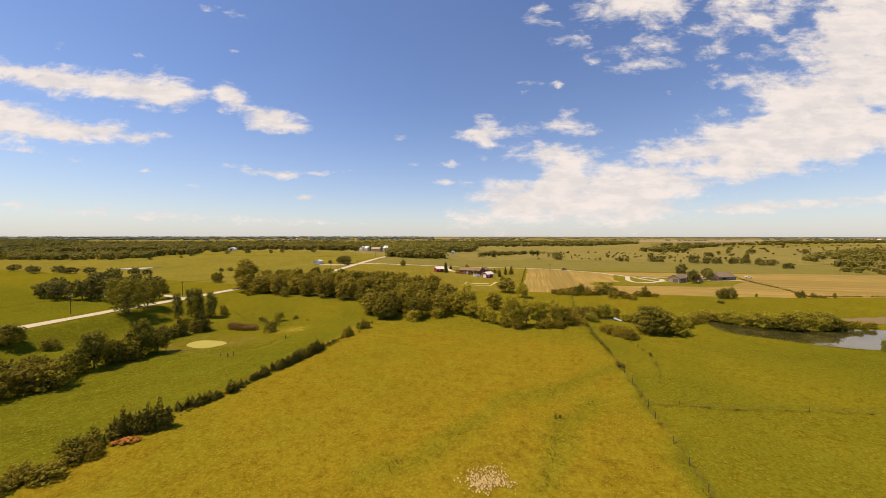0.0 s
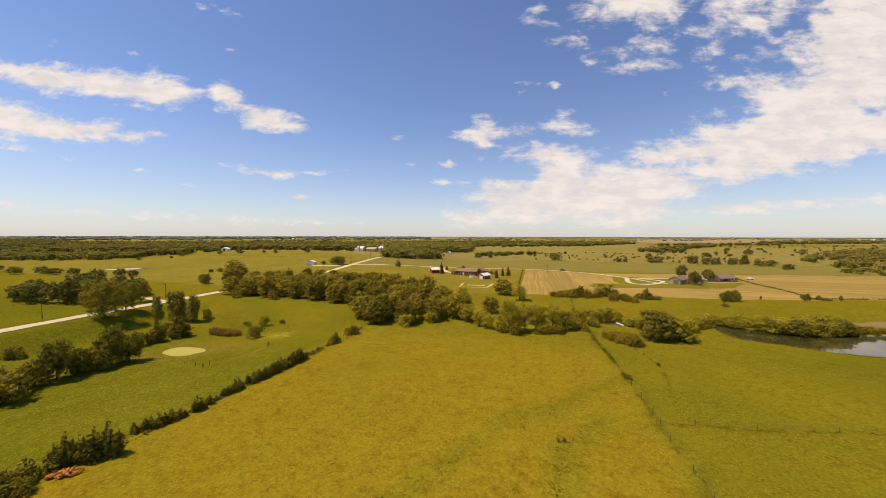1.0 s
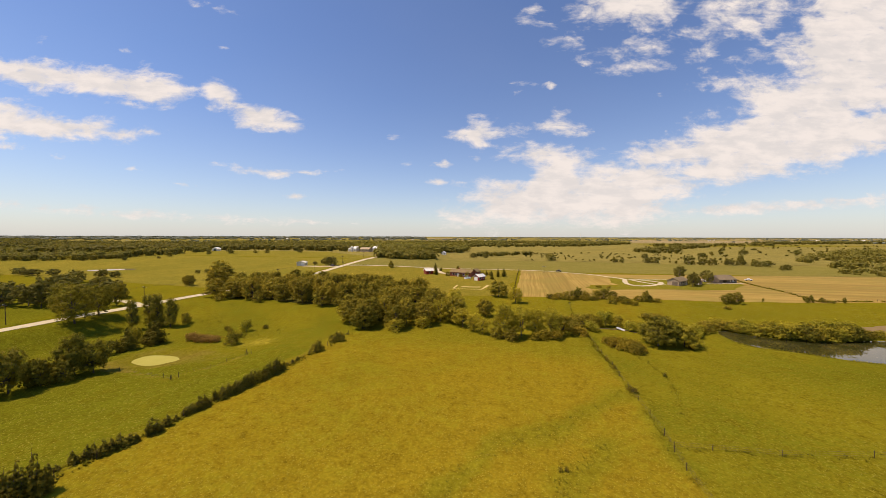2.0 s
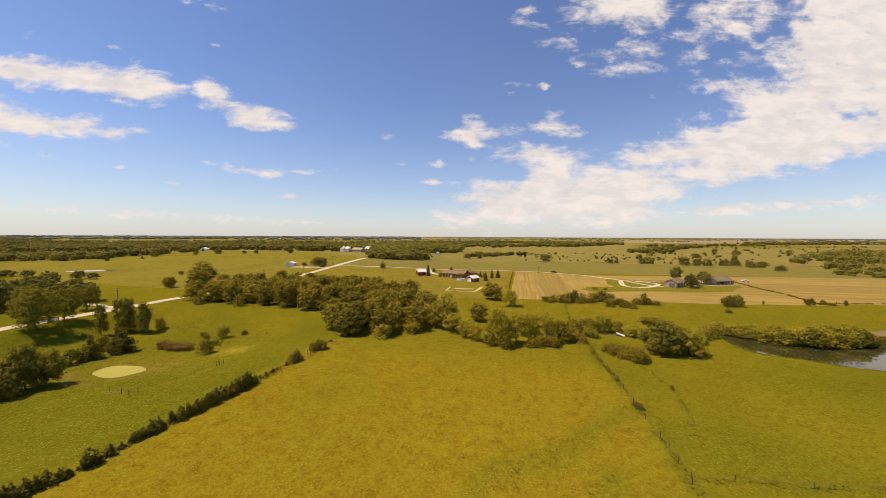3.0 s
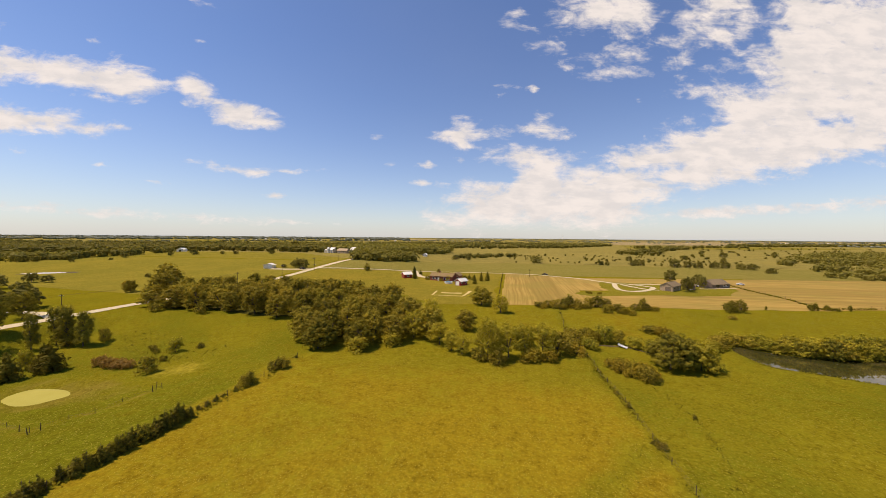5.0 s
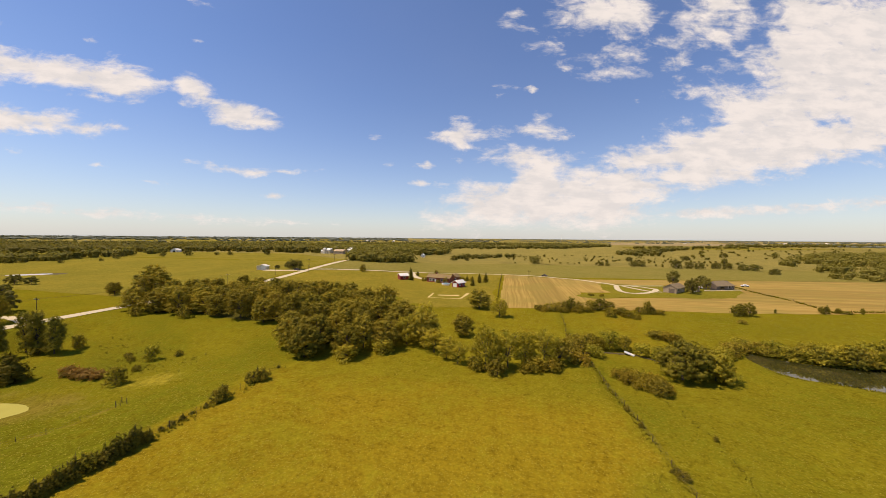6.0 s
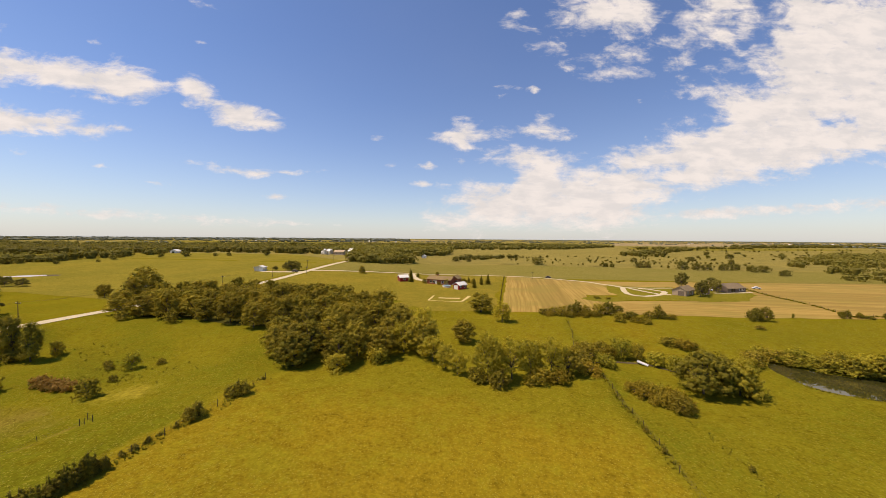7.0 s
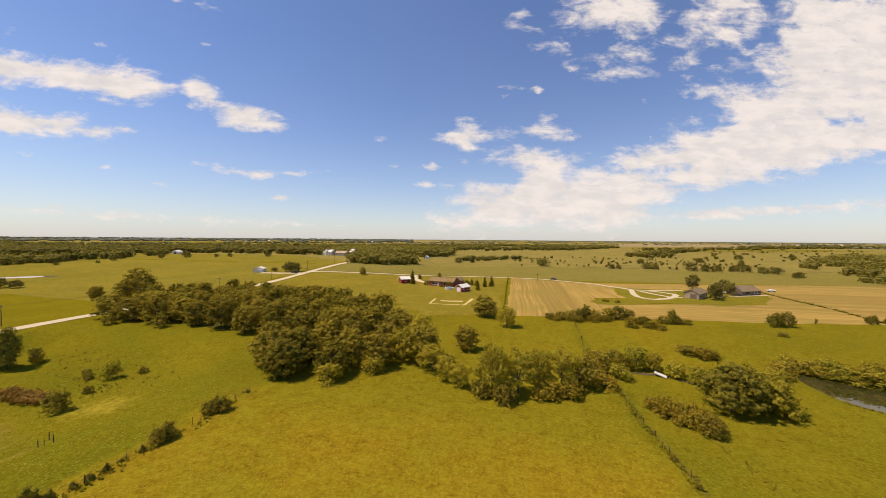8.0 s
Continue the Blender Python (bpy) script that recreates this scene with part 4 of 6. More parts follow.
# bank beyond the pond
for i in range(27):
    t = i / 26
    x = 54.5 + 34 * t
    y = float(np.interp(x, (54, 59, 65, 71.5, 79, 88.5), (131, 126.4, 123.8, 122.9, 124.4, 128.2))) + pick.uniform(-0.7, 1.2)
    place(pick.choice(GOLDS[:1] + PALES + PALES + SHRUBS + DARK_SHRUBS), x, y, (2.7 + 1.7 * math.sin(t * 2.6)) * pick.uniform(0.6, 1.2), pick.uniform(3.8, 5.6), group="bushes on the pond bank")
for x, y, h, w in ((66, 126.0, 3.9, 5.6), (71, 125.6, 3.8, 5.6), (78, 126.2, 4.6, 6.4), (84, 128.0, 4.4, 5.8), (60, 128.4, 3.4, 5)):
    place(pick.choice(PALES + GOLDS[1:]), x, y, h, w, group="bushes on the pond bank")
for x, y, h, w in ((92.7, 129.4, 2.2, 3.6), (96.5, 130.6, 1.7, 3.2), (104.2, 132.0, 1.9, 4.2), (109.6, 132.6, 1.4, 3.6), (117.5, 132.4, 2.2, 4.4)):
    place(pick.choice(PALES + RUSSETS), x, y, h, w, group="bushes on the pond bank")
for x, y, h, w in ((43.6, 119.0, 3.2, 4.2), (46.4, 121.6, 2.8, 4.0), (48.8, 124.2, 3.2, 4.2), (51.0, 127.0, 2.8, 4.0)):
    place(pick.choice(PALES + SHRUBS), x, y, h, w, group="bushes on the pond bank")
place(PALES[1], 80.2, 103.4, 3.0, 2.6, "leafy pale bush on the near pond bank")

# trees and bushes before the stubble
place(OAKS[3], -14.2, 161.0, 7.4, 9.6, "dense dark round tree beside the stubble")
place(OPENS[0], -6.4, 148.6, 6.6, 6.6, "lone tree casting a dark shadow")
STUBBLE_EDGE = "bushes along the stubble"
for x, y, h, w in ((7.6, 163.2, 2.2, 4.2), (11.0, 163.6, 2.8, 4.4), (14.0, 163.0, 3.6, 4.6), (17.2, 163.8, 4.0, 3.8), (19.2, 164.4, 5.2, 3.4), (22.0, 165.5, 3.6, 4.2), (27.0, 168.2, 4.0, 4.6), (30.4, 168.8, 4.4, 5.2), (33.6, 169.0, 3.4, 4.4),
                   (30.8, 156.6, 3.2, 3.8), (36.0, 162.6, 2.6, 4.4), (42.4, 164.6, 2.6, 3.6), (45.0, 165.0, 4.8, 3.0), (46.6, 165.2, 2.6, 3.0)):
    place(pick.choice(DARK_SHRUBS + SHRUBS), x, y, h, w, group=STUBBLE_EDGE)
for x, y, h, w in ((9.4, 161.8, 1.6, 4.0), (16.0, 161.6, 1.9, 4.4), (21.0, 163.0, 2.0, 4.6), (25.0, 164.6, 1.8, 4.6), (36.2, 157.0, 2.1, 4.0), (38.6, 155.8, 1.6, 3.4), (34.0, 163.5, 1.9, 4.2), (49.0, 165.6, 1.5, 4.6)):
    place(RUSSETS[0], x, y, h, w, "low russet bush along the stubble", STUBBLE_EDGE)
for x, y, h, w in ((34.0, 201.6, 1.2, 3.2), (38.4, 200.8, 1.0, 2.8)):
    place(RUSSETS[0], x, y, h, w, "low russet weeds on the grass patch")
for x, y, h, w in ((74.6, 168.5, 3.8, 3.8), (76.8, 169.2, 4.3, 3.6), (79.2, 169.5, 4.8, 4.0)):
    place(pick.choice(DARK_SHRUBS), x, y, h, w, "round dark olive bush at the field edge")
place(SHRUBS[2], 69.1, 155.8, 1.3, 2.8)
for x, y, h, w in ((107.8, 179.6, 2.7, 2.2), (109.6, 179.8, 3.0, 2.0), (113.9, 180.8, 2.1, 2.2), (116.6, 180.6, 1.1, 3.0), (121.6, 181.4, 2.3, 1.4), (91.5, 176.4, 1.7, 0.9)):
    place(DARK_SHRUBS[1], x, y, h, w, "small dark shrub at the field fence")

# west side: wind-break, poplars, spruces, thickets
BREAK = "paddock wind-break"
for x, y, h, w in ((-99.3, 52.6, 8.5, 6.8), (-98.6, 62.4, 9.0, 6.2), (-95.6, 64.0, 7.3, 5.6), (-132.4, 53.7, 5.4, 6.4), (-133, 46.0, 6.2, 7.0)):
    place(pick.choice(DARKS), x, y, h, w, "dark green tree in the paddock wind-break", BREAK)
for x, y, h, w in ((-99.5, 48.4, 5.0, 5.4), (-98.3, 56.6, 5.6, 5.0), (-96.0, 40.5, 5.2, 7.0), (-100.4, 41.2, 5.0, 6.6), (-97.4, 45.0, 5.2, 5.6), (-93.0, 42.4, 5.4, 5.8), (-102, 44.0, 4.8, 6.0), (-100.2, 57.4, 4.2, 4.4), (-95.8, 58.8, 4.8, 4.6), (-95, 35, 5.0, 6.0), (-105, 40, 5.0, 6), (-92.0, 31, 4.8, 5.5),
                   (-98, 31, 5.2, 6.5), (-104, 34, 5.2, 6.5), (-110, 39, 4.8, 6.0), (-126.2, 58.6, 3.0, 4.0), (-106.6, 74.2, 3.6, 3.8), (-91, 26, 4.4, 5.5), (-108, 46.5, 4.2, 5), (-98.2, 60.0, 5.6, 4.6)):
    place(pick.choice(DARK_SHRUBS + SHRUBS[:1]), x, y, h, w, "dark green shrub in the paddock wind-break", BREAK)
for x, y, h, w in ((-126.8, 92.8, 10.2, 3.2), (-126.2, 97.6, 11.2, 3.6), (-123.4, 98.2, 11.7, 3.8), (-118.2, 98.6, 10.2, 4.0)):
    place(pick.choice(TALLS), x, y, h, w, group="row of poplars")
place(SHRUBS[1], -116.2, 102.4, 3.9, 3.2)
place(DARK_SHRUBS[0], -122.0, 97.6, 2.8, 4.6)
place(PALES[0], -111.2, 83.4, 4.4, 3.4)
for x, y, h, w in ((-106.3, 77.9, 6.0, 4.8), (-106.8, 84.2, 5.6, 4.8), (-104.4, 83.6, 6.2, 5.6)):
    place(pick.choice(SPRUCES), x, y, h, w)
for x, y, h, w in ((-97.0, 88.4, 2.4, 3.4), (-93.8, 88.2, 2.2, 3.8), (-90.6, 88.0, 2.0, 3.8), (-88.0, 88.0, 1.9, 3.0)):
    place(PURPLES[0], x, y, h, w)
place(SHRUBS[0], -79.4, 85.0, 3.7, 3.8)
place(GOLDS[1], -88.2, 99.2, 3.8, 3.6)
for x, y in ((-96.7, 100.2), (-93.6, 98.6), (-83.5, 102.0), (-84.0, 92.5)):
    place(SHRUBS[2], x, y, 1.4, 2.0)
for x, y, h, w in ((-136.4, 83.6, 12.2, 11.6), (-139.6, 91.6, 10.2, 8.6), (-149.8, 88.2, 11.0, 9.0), (-152.6, 105.0, 8.8, 8.6)):
    place(pick.choice(SPREADS), x, y, h, w, "spreading roadside tree with loose crown", "roadside trees")
for x, y, h, w in ((-168, 98, 8.5, 11), (-172, 116, 8, 11), (-186, 110, 8, 11), (-206, 96, 6.5, 8), (-182.2, 95.6, 8.6, 10), (-196.8, 95.2, 8.4, 9), (-184.7, 101.4, 10.6, 8.6), (-174, 95, 9.4, 8.0), (-199.8, 115, 8.8, 9.4), (-212, 104, 7.2, 9.0), (-177, 111, 7.4, 9), (-245.4, 145, 7.2, 10), (-230, 134, 5.4, 9), (-250, 140, 5.4, 9), (-226, 144, 4.6, 8),
                   (-343, 156, 5.4, 9), (-330, 163, 5.2, 9), (-316, 162, 4.4, 11), (-304, 166, 4.4, 8), (-378, 162, 5.2, 8), (-260.3, 166, 5.4, 7.5), (-252, 168, 4.2, 7), (-190, 92, 7.6, 8), (-202, 94, 7, 8)):
    place(pick.choice(FARS), x, y, h, w, "dark round tree beyond the gravel road", "trees beyond the road")

# farm trees
for x, y, h, w in ((91.2, 256.2, 8.4, 8.0), (83.4, 219.0, 7.6, 5.6), (86.6, 223.4, 6.8, 5.2), (98.2, 235.4, 6.8, 6.0), (103, 251, 6.4, 6.0)):
    place(pick.choice(FARS), x, y, h, w, "shade tree beside the grey farmhouse", "farmyard trees")
for x, y, h, w in ((-63.2, 236.2, 7.8, 3.6), (-23.4, 221.4, 5.2, 2.8), (-20.8, 235.3, 5.4, 2.6), (-17.3, 238.7, 5.6, 3.4), (-29.1, 242.9, 3.4, 2.6), (-65.4, 260, 3.0, 2.6)):
    place(pick.choice(SPRUCES), x, y, h, w, "pointed evergreen by the red farmhouse", "farmyard trees")
for x, y, h, w in ((-105, 258, 5.4, 4.6), (-53.7, 234.0, 2.8, 4.2), (-39.9, 229.4, 3.8, 3.2), (-31, 236, 3.4, 4.0), (-26, 238, 3.2, 3.4), (-55.7, 275.6, 3.0, 2.4), (-44.5, 228.5, 2.0, 2.8)):
    place(pick.choice(SHRUBS), x, y, h, w, "round bush by the red farmhouse", "farmyard trees")
for x, y, h, w in ((-152.4, 254.0, 7.0, 7.6), (-156.8, 254.4, 7.4, 8.0), (-160.6, 255.4, 6.2, 7), (-168.5, 253.4, 3.2, 4)):
    place(pick.choice(FARS), x, y, h, w, "shade tree at the roadside yard", "yard trees")

# hedge of cedars along the pasture's west fence: a dark clump, gaps, one long dense stretch, then single plants
HEDGE = "cedar hedge"
for x, y, h, w in ((-50.4, 32.3, 5.0, 2.3), (-49.8, 32.9, 3.2, 1.9), (-51.4, 31.6, 4.2, 1.9), (-51.9, 31.0, 3.6, 1.8), (-50.9, 31.2, 3.2, 2.0), (-53.5, 30.2, 4.0, 2.0), (-52.6, 30.4, 3.4, 1.9), (-54.6, 29.7, 2.8, 1.8), (-52.2, 32.0, 3.0, 1.8), (-53.2, 29.2, 2.6, 2.2), (-54.2, 27.2, 2.9, 1.9), (-53.2, 35.5, 0.8, 0.9), (-52.8, 36.8, 1.8, 1.5),
                   (-52.2, 37.9, 2.0, 1.4), (-51.6, 38.2, 2.1, 1.4), (-51.2, 38.8, 2.2, 1.5), (-51.1, 39.6, 1.9, 1.4), (-50.8, 40.4, 2.1, 1.8), (-50.6, 41.2, 1.5, 1.4), (-50.4, 41.9, 1.1, 1.2), (-50.1, 43.6, 2.5, 1.9), (-49.9, 44.3, 1.3, 1.2), (-50.3, 45.8, 1.7, 1.5), (-50.4, 47.0, 1.0, 1.0)):
    place(pick.choice(CEDARS), x, y, h, w, group=HEDGE)
for i in range(58):
    y = 48.4 + i * 0.325 + pick.uniform(-0.15, 0.15)
    tall = float(np.interp(y, (48.4, 50, 52.2, 53.2, 55, 57, 60, 63, 65.5, 67.2), (1.5, 2.4, 1.9, 2.0, 2.5, 2.2, 2.6, 2.9, 3.0, 2.2))) * pick.uniform(0.62, 1.12)
    if abs(y - 52.7) < 0.35 or abs(y - 53.9) < 0.3:
        continue
    place(pick.choice(CEDARS), float(np.interp(y, (48, 54, 58, 63, 67), (-50.3, -50.1, -49.3, -48.9, -48.7))) + pick.uniform(-0.55, 0.45), y, tall, pick.uniform(0.95, 1.75), group=HEDGE)
for x, y, h, w in ((-49.4, 69.4, 0.8, 1.0), (-49.2, 70.7, 0.9, 1.1), (-49.1, 72.2, 1.2, 0.9), (-49.3, 73.9, 0.5, 0.6), (-48.9, 75.9, 1.0, 0.8), (-48.3, 78.4, 2.9, 1.6), (-48.0, 86.0, 2.9, 1.7), (-49.3, 93.5, 0.8, 0.8)):
    place(pick.choice(CEDARS), x, y, h, w, group=HEDGE)
for x, y, h, w in ((-48.7, 77.6, 2.0, 2.2), (-48.2, 78.6, 2.3, 2.2), (-48.6, 85.3, 2.0, 2.4), (-47.6, 86.2, 2.4, 2.4), (-47.2, 87.0, 1.5, 1.8)):
    place(pick.choice(SHRUBS), x, y, h, w, "loose olive shrub at the end of the hedge")
place(PALES[0], -49.2, 60.8, 1.9, 2.2, "pale leafy shrub grown through the cedar hedge")
for x, y, h, w in ((-54.0, 24.9, 2.5, 2.6), (-52.6, 24.2, 1.6, 2.4), (-51.4, 21.6, 1.6, 2.8), (-53.0, 21.0, 1.5, 2.4), (-54.2, 20.6, 2.0, 2.2), (-53.4, 18.8, 1.3, 2.4), (-54.4, 16.6, 1.8, 2.8), (-52.6, 15.6, 1.6, 2.8), (-53.4, 26.2, 2.0, 2.4)):
    place(pick.choice(SHRUBS), x, y, h, w)
place(PALES[1], -52.6, 22.8, 1.2, 2.2)
place(RUSSETS[0], -51.4, 25.6, 1.4, 2.2)
place(RUSSETS[0], -53.0, 17.4, 1.0, 2.2)


# distant woods: many small crowns in one mesh each
def far_woods(name, outline, spacing, height, label, leaf=LEAF_FAR, leaves=14, seed=0, spread=0.6, gap=-0.36):
    """A wood seen from afar: an uneven closed canopy of low crowns, roughened with sprays of leaves."""
    g = random.Random(seed)
    xs, ys = [p[0] for p in outline], [p[1] for p in outline]
    area = (max(xs) - min(xs)) * (max(ys) - min(ys))
    blobs, verts, faces = [], [], []
    for _ in range(int(area / spacing ** 2)):
        x, y = g.uniform(min(xs), max(xs)), g.uniform(min(ys), max(ys))
        if edge_distance(outline, x, y) > 0 or noise.noise((x / 90, y / 90, seed)) < gap:
            continue
        h = height * g.uniform(0.6, 1.25)
        w = height * g.uniform(0.75, 1.3) * spread
        z = land(x, y)
        blobs.append((x, y, z + h * 0.5, w, w, h * 0.5))
        k, turn = len(verts), g.uniform(0, 6.283)
        c, s = math.cos(turn), math.sin(turn)
        for a, b, d in ICO:
            q = g.uniform(0.60, 0.95)
            low = 0.6 if d < 0 else 1.0
            verts.append((x + (a * c - b * s) * w * q * low, y + (a * s + b * c) * w * q * low, z + h * 0.02 if d < 0 else z + h * 0.47 + d * h * 0.5 * q))
        faces += [(k + i, k + j, k + l) for i, j, l in ICO_FACES]
    if not blobs:
        return None
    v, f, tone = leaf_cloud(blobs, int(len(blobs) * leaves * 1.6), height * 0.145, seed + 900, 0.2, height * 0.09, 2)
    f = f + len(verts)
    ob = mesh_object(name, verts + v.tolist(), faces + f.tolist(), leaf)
    # Canopy shells get the dark tone, painted shade between the leaves.
    shade_sprays(ob, len(faces), tone)
    return tagged(ob, label, "woodland", "", "stuff")


def band(line, depth):
    """An outline: a line of points, widened to the north by depth."""
    return [(x, y) for x, y in line] + [(x * (1 + depth / 900), y + depth) for x, y in reversed(line)]


def wedge(a0, a1, r0, r1):
    """An outline between two bearings (degrees from north, east positive) and two distances."""
    n = 8
    ring = [radians(a0 + (a1 - a0) * i / n) for i in range(n + 1)]
    return [(r0 * math.sin(a), 20 + r0 * math.cos(a)) for a in ring] + [(r1 * math.sin(a), 20 + r1 * math.cos(a)) for a in reversed(ring)]


DISTANT = "dark green belt of distant trees"
far_woods("distant_trees", band([(-560, 225), (-470, 236), (-406, 245), (-391, 272), (-382, 312), (-425, 385)], 26), 6, 7, DISTANT, leaves=34, seed=1, gap=-0.6)
far_woods("distant_trees", [(-620, 320), (-568, 386), (-510, 409), (-454, 445), (-349, 430), (-291, 425), (-220, 420), (-330, 640), (-560, 740), (-900, 640), (-1000, 520)], 11, 9, DISTANT, seed=2)
far_woods("distant_trees", [(-590, 262), (-640, 330), (-1000, 530), (-1320, 735), (-2100, 1000), (-2300, 800), (-1200, 330)], 15, 9, DISTANT, seed=14, gap=-0.3)
far_woods("distant_trees", [(-220, 420), (-167, 418), (-117, 430), (-92, 510), (-127, 740), (-330, 680)], 9, 9, DISTANT, leaves=26, seed=3, gap=-0.5)
far_woods("distant_trees", [(-1000, 520), (-900, 640), (-560, 740), (-330, 650), (-127, 740), (-4, 871), (128, 921), (306, 1194), (330, 1330), (-20, 1420), (-252, 1380), (-529, 1084), (-776, 1017), (-952, 895), (-1300, 731)], 15, 9, DISTANT, seed=4, gap=-0.14)
far_woods("distant_trees", [(-138, 306), (-119, 311), (-92, 338), (-106, 393), (-166, 370)], 7, 8, "dark trees round a distant farmstead", leaves=60, seed=5, gap=-0.3)
far_woods("distant_trees", band([(-66, 448), (-30, 480), (2, 512)], 30), 6, 5, DISTANT, leaves=34, seed=9)
far_woods("distant_trees", [(297, 491), (268, 440), (290, 420), (250, 375), (214, 312), (240, 300), (330, 330), (480, 480), (640, 760), (500, 713)], 9.5, 6.5, "dark green scrub wood east of the fields", leaves=34, seed=10, gap=-0.22)
far_woods("distant_trees", [(160, 640), (222, 615), (285, 780), (450, 1000), (380, 985)], 12, 8, DISTANT, seed=11)
far_woods("distant_trees", band([(300, 1010), (520, 1090), (640, 1130)], 40), 11, 8, DISTANT, seed=12)
far_woods("distant_trees", [(700, 1250), (1300, 1500), (1300, 1640), (720, 1420)], 17, 9, DISTANT, seed=13)
# Paler, bluer leaves: distance haze is mixed into this base colour.
HAZED_LEAF = leaf_material("leaf_hazed", (0.31, 0.31, 0.21), (0.20, 0.215, 0.155), (0.26, 0.255, 0.175))
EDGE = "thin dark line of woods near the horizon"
far_woods("distant_trees", wedge(-72, -17, 2150, 4600), 58, 9, EDGE, HAZED_LEAF, 4, 20, 2.4, -0.12)
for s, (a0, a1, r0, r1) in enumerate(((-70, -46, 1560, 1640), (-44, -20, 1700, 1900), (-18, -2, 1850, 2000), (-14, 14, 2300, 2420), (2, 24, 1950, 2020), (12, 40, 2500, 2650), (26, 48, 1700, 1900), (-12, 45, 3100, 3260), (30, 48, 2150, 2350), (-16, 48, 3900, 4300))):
    far_woods("distant_trees", wedge(a0, a1, r0, r1), 26, 6, EDGE, HAZED_LEAF, 4, 30 + s, 1.3, 0.0 if a0 > -16 else -0.2)

# far fields between the woods
FAR_TAN = grass_material("far_stubble", (0.36, 0.27, 0.12), (0.30, 0.22, 0.09), (0.22, 0.17, 0.07), 0.5, 0.2)
for name, pts, mat in (("far_stubble", [(375, 1456), (520, 1415), (900, 1500), (1300, 2100), (755, 2184), (580, 2296)], FAR_TAN), ("far_stubble", [(-500, 1480), (-250, 1500), (-220, 1720), (-520, 1700)], FAR_TAN),
                       ("far_meadow", [(-900, 640), (-560, 640), (-520, 740), (-950, 720)], HAY), ("far_meadow", [(-1500, 1120), (-700, 1480), (-800, 1720), (-1700, 1300)], HAY), ("far_meadow", [(300, 930), (900, 1100), (800, 1250), (320, 1180)], HAY),
                       ("far_stubble", [(900, 2300), (2600, 2500), (2600, 2900), (800, 2700)], FAR_TAN), ("far_stubble", [(-1100, 2300), (-500, 2400), (-500, 2800), (-1200, 2700)], FAR_TAN)):
    sheet(name, pts, mat, 0.4, 120, "pale field in the far distance", "field")

# lone shrubs and clumps on the rangeland
LONE = kind_of("juniper_bush", LEAF_CEDAR, 2.6, 2.6, 81, 170, 0.44, 0.06, "bush", "small dark juniper on the rangeland", "bush")
FARTREE = kind_of("range_tree", LEAF_FAR, 6, 9, 82, 900, 0.55, 0.15, "bush", "round dark tree on the rangeland")
for x, y, h, w in ((22, 404, 8, 13.5), (84, 391, 4, 6), (90, 392, 3.8, 5), (114, 393, 5.4, 8), (121, 393, 5.2, 8), (146, 382, 8, 11), (156, 380, 6, 9), (164, 379, 6, 9), (180, 384, 6, 9), (189, 385, 6.2, 9), (194, 372, 6, 9),
                   (202, 371, 5.6, 9), (199, 342, 4.6, 6), (194, 339, 4, 5), (-66, 420, 6, 10), (-52, 425, 5, 7), (177, 383, 5, 5), (134, 470, 6, 8), (215, 520, 6, 9), (232, 470, 6, 7), (300, 600, 7, 12), (255, 700, 7, 14), (330, 720, 6, 10), (390, 640, 7, 10)):
    place(FARTREE, x, y, h, w, group="rangeland trees")
count = 0
while count < 150:
    x, y = pick.uniform(-5, 260), pick.uniform(392, 590)
    if noise.noise((x / 45, y / 45, 3)) < -0.1 or x > y * 0.55:
        continue
    place(LONE, x, y, pick.uniform(1.4, 3.2), pick.uniform(1.6, 3.4), group="rangeland junipers")
    count += 1
count = 0
while count < 110:
    x, y = pick.uniform(150, 900), pick.uniform(400, 1150)
    if not 0.28 < x / y < 0.86:
        continue
    place(LONE, x, y, pick.uniform(2.2, 5), pick.uniform(3, 7), group="rangeland junipers")
    count += 1
for x, y, h in ((-372, 300, 4), (-360, 285, 4.5), (-340, 312, 4), (-330, 330, 6), (-395, 262, 4), (-310, 345, 3.5), (-300, 352, 4), (-270, 372, 5), (-225, 200, 2.5), (-220, 203, 3), (-352, 268, 2.4), (-372, 252, 3)):
    place(FARTREE, x, y, h, h * 1.5, "lone dark tree in the hay meadow", "meadow trees")


# ---------------------------------------------------------------- buildings
def part(name, bm, material, parent, label=""):
    me = bpy.data.meshes.new(name)
    bmesh.ops.recalc_face_normals(bm, faces=bm.faces[:])
    bm.to_mesh(me)
    bm.free()
    me.materials.append(material)
    ob = new(name, me)
    ob.parent = parent
    return tagged(ob, label)


def box(x0, y0, z0, x1, y1, z1, bm=None, bevel=0.0):
    bm = bm or bmesh.new()
    r = bmesh.ops.create_cube(bm, size=1)
    bmesh.ops.scale(bm, verts=r["verts"], vec=(x1 - x0, y1 - y0, z1 - z0))
    bmesh.ops.translate(bm, verts=r["verts"], vec=((x0 + x1) / 2, (y0 + y1) / 2, (z0 + z1) / 2))
    if bevel:
        bmesh.ops.bevel(bm, geom=list({e for v in r["verts"] for e in v.link_edges}), offset=bevel, segments=1, affect="EDGES")
    return bm


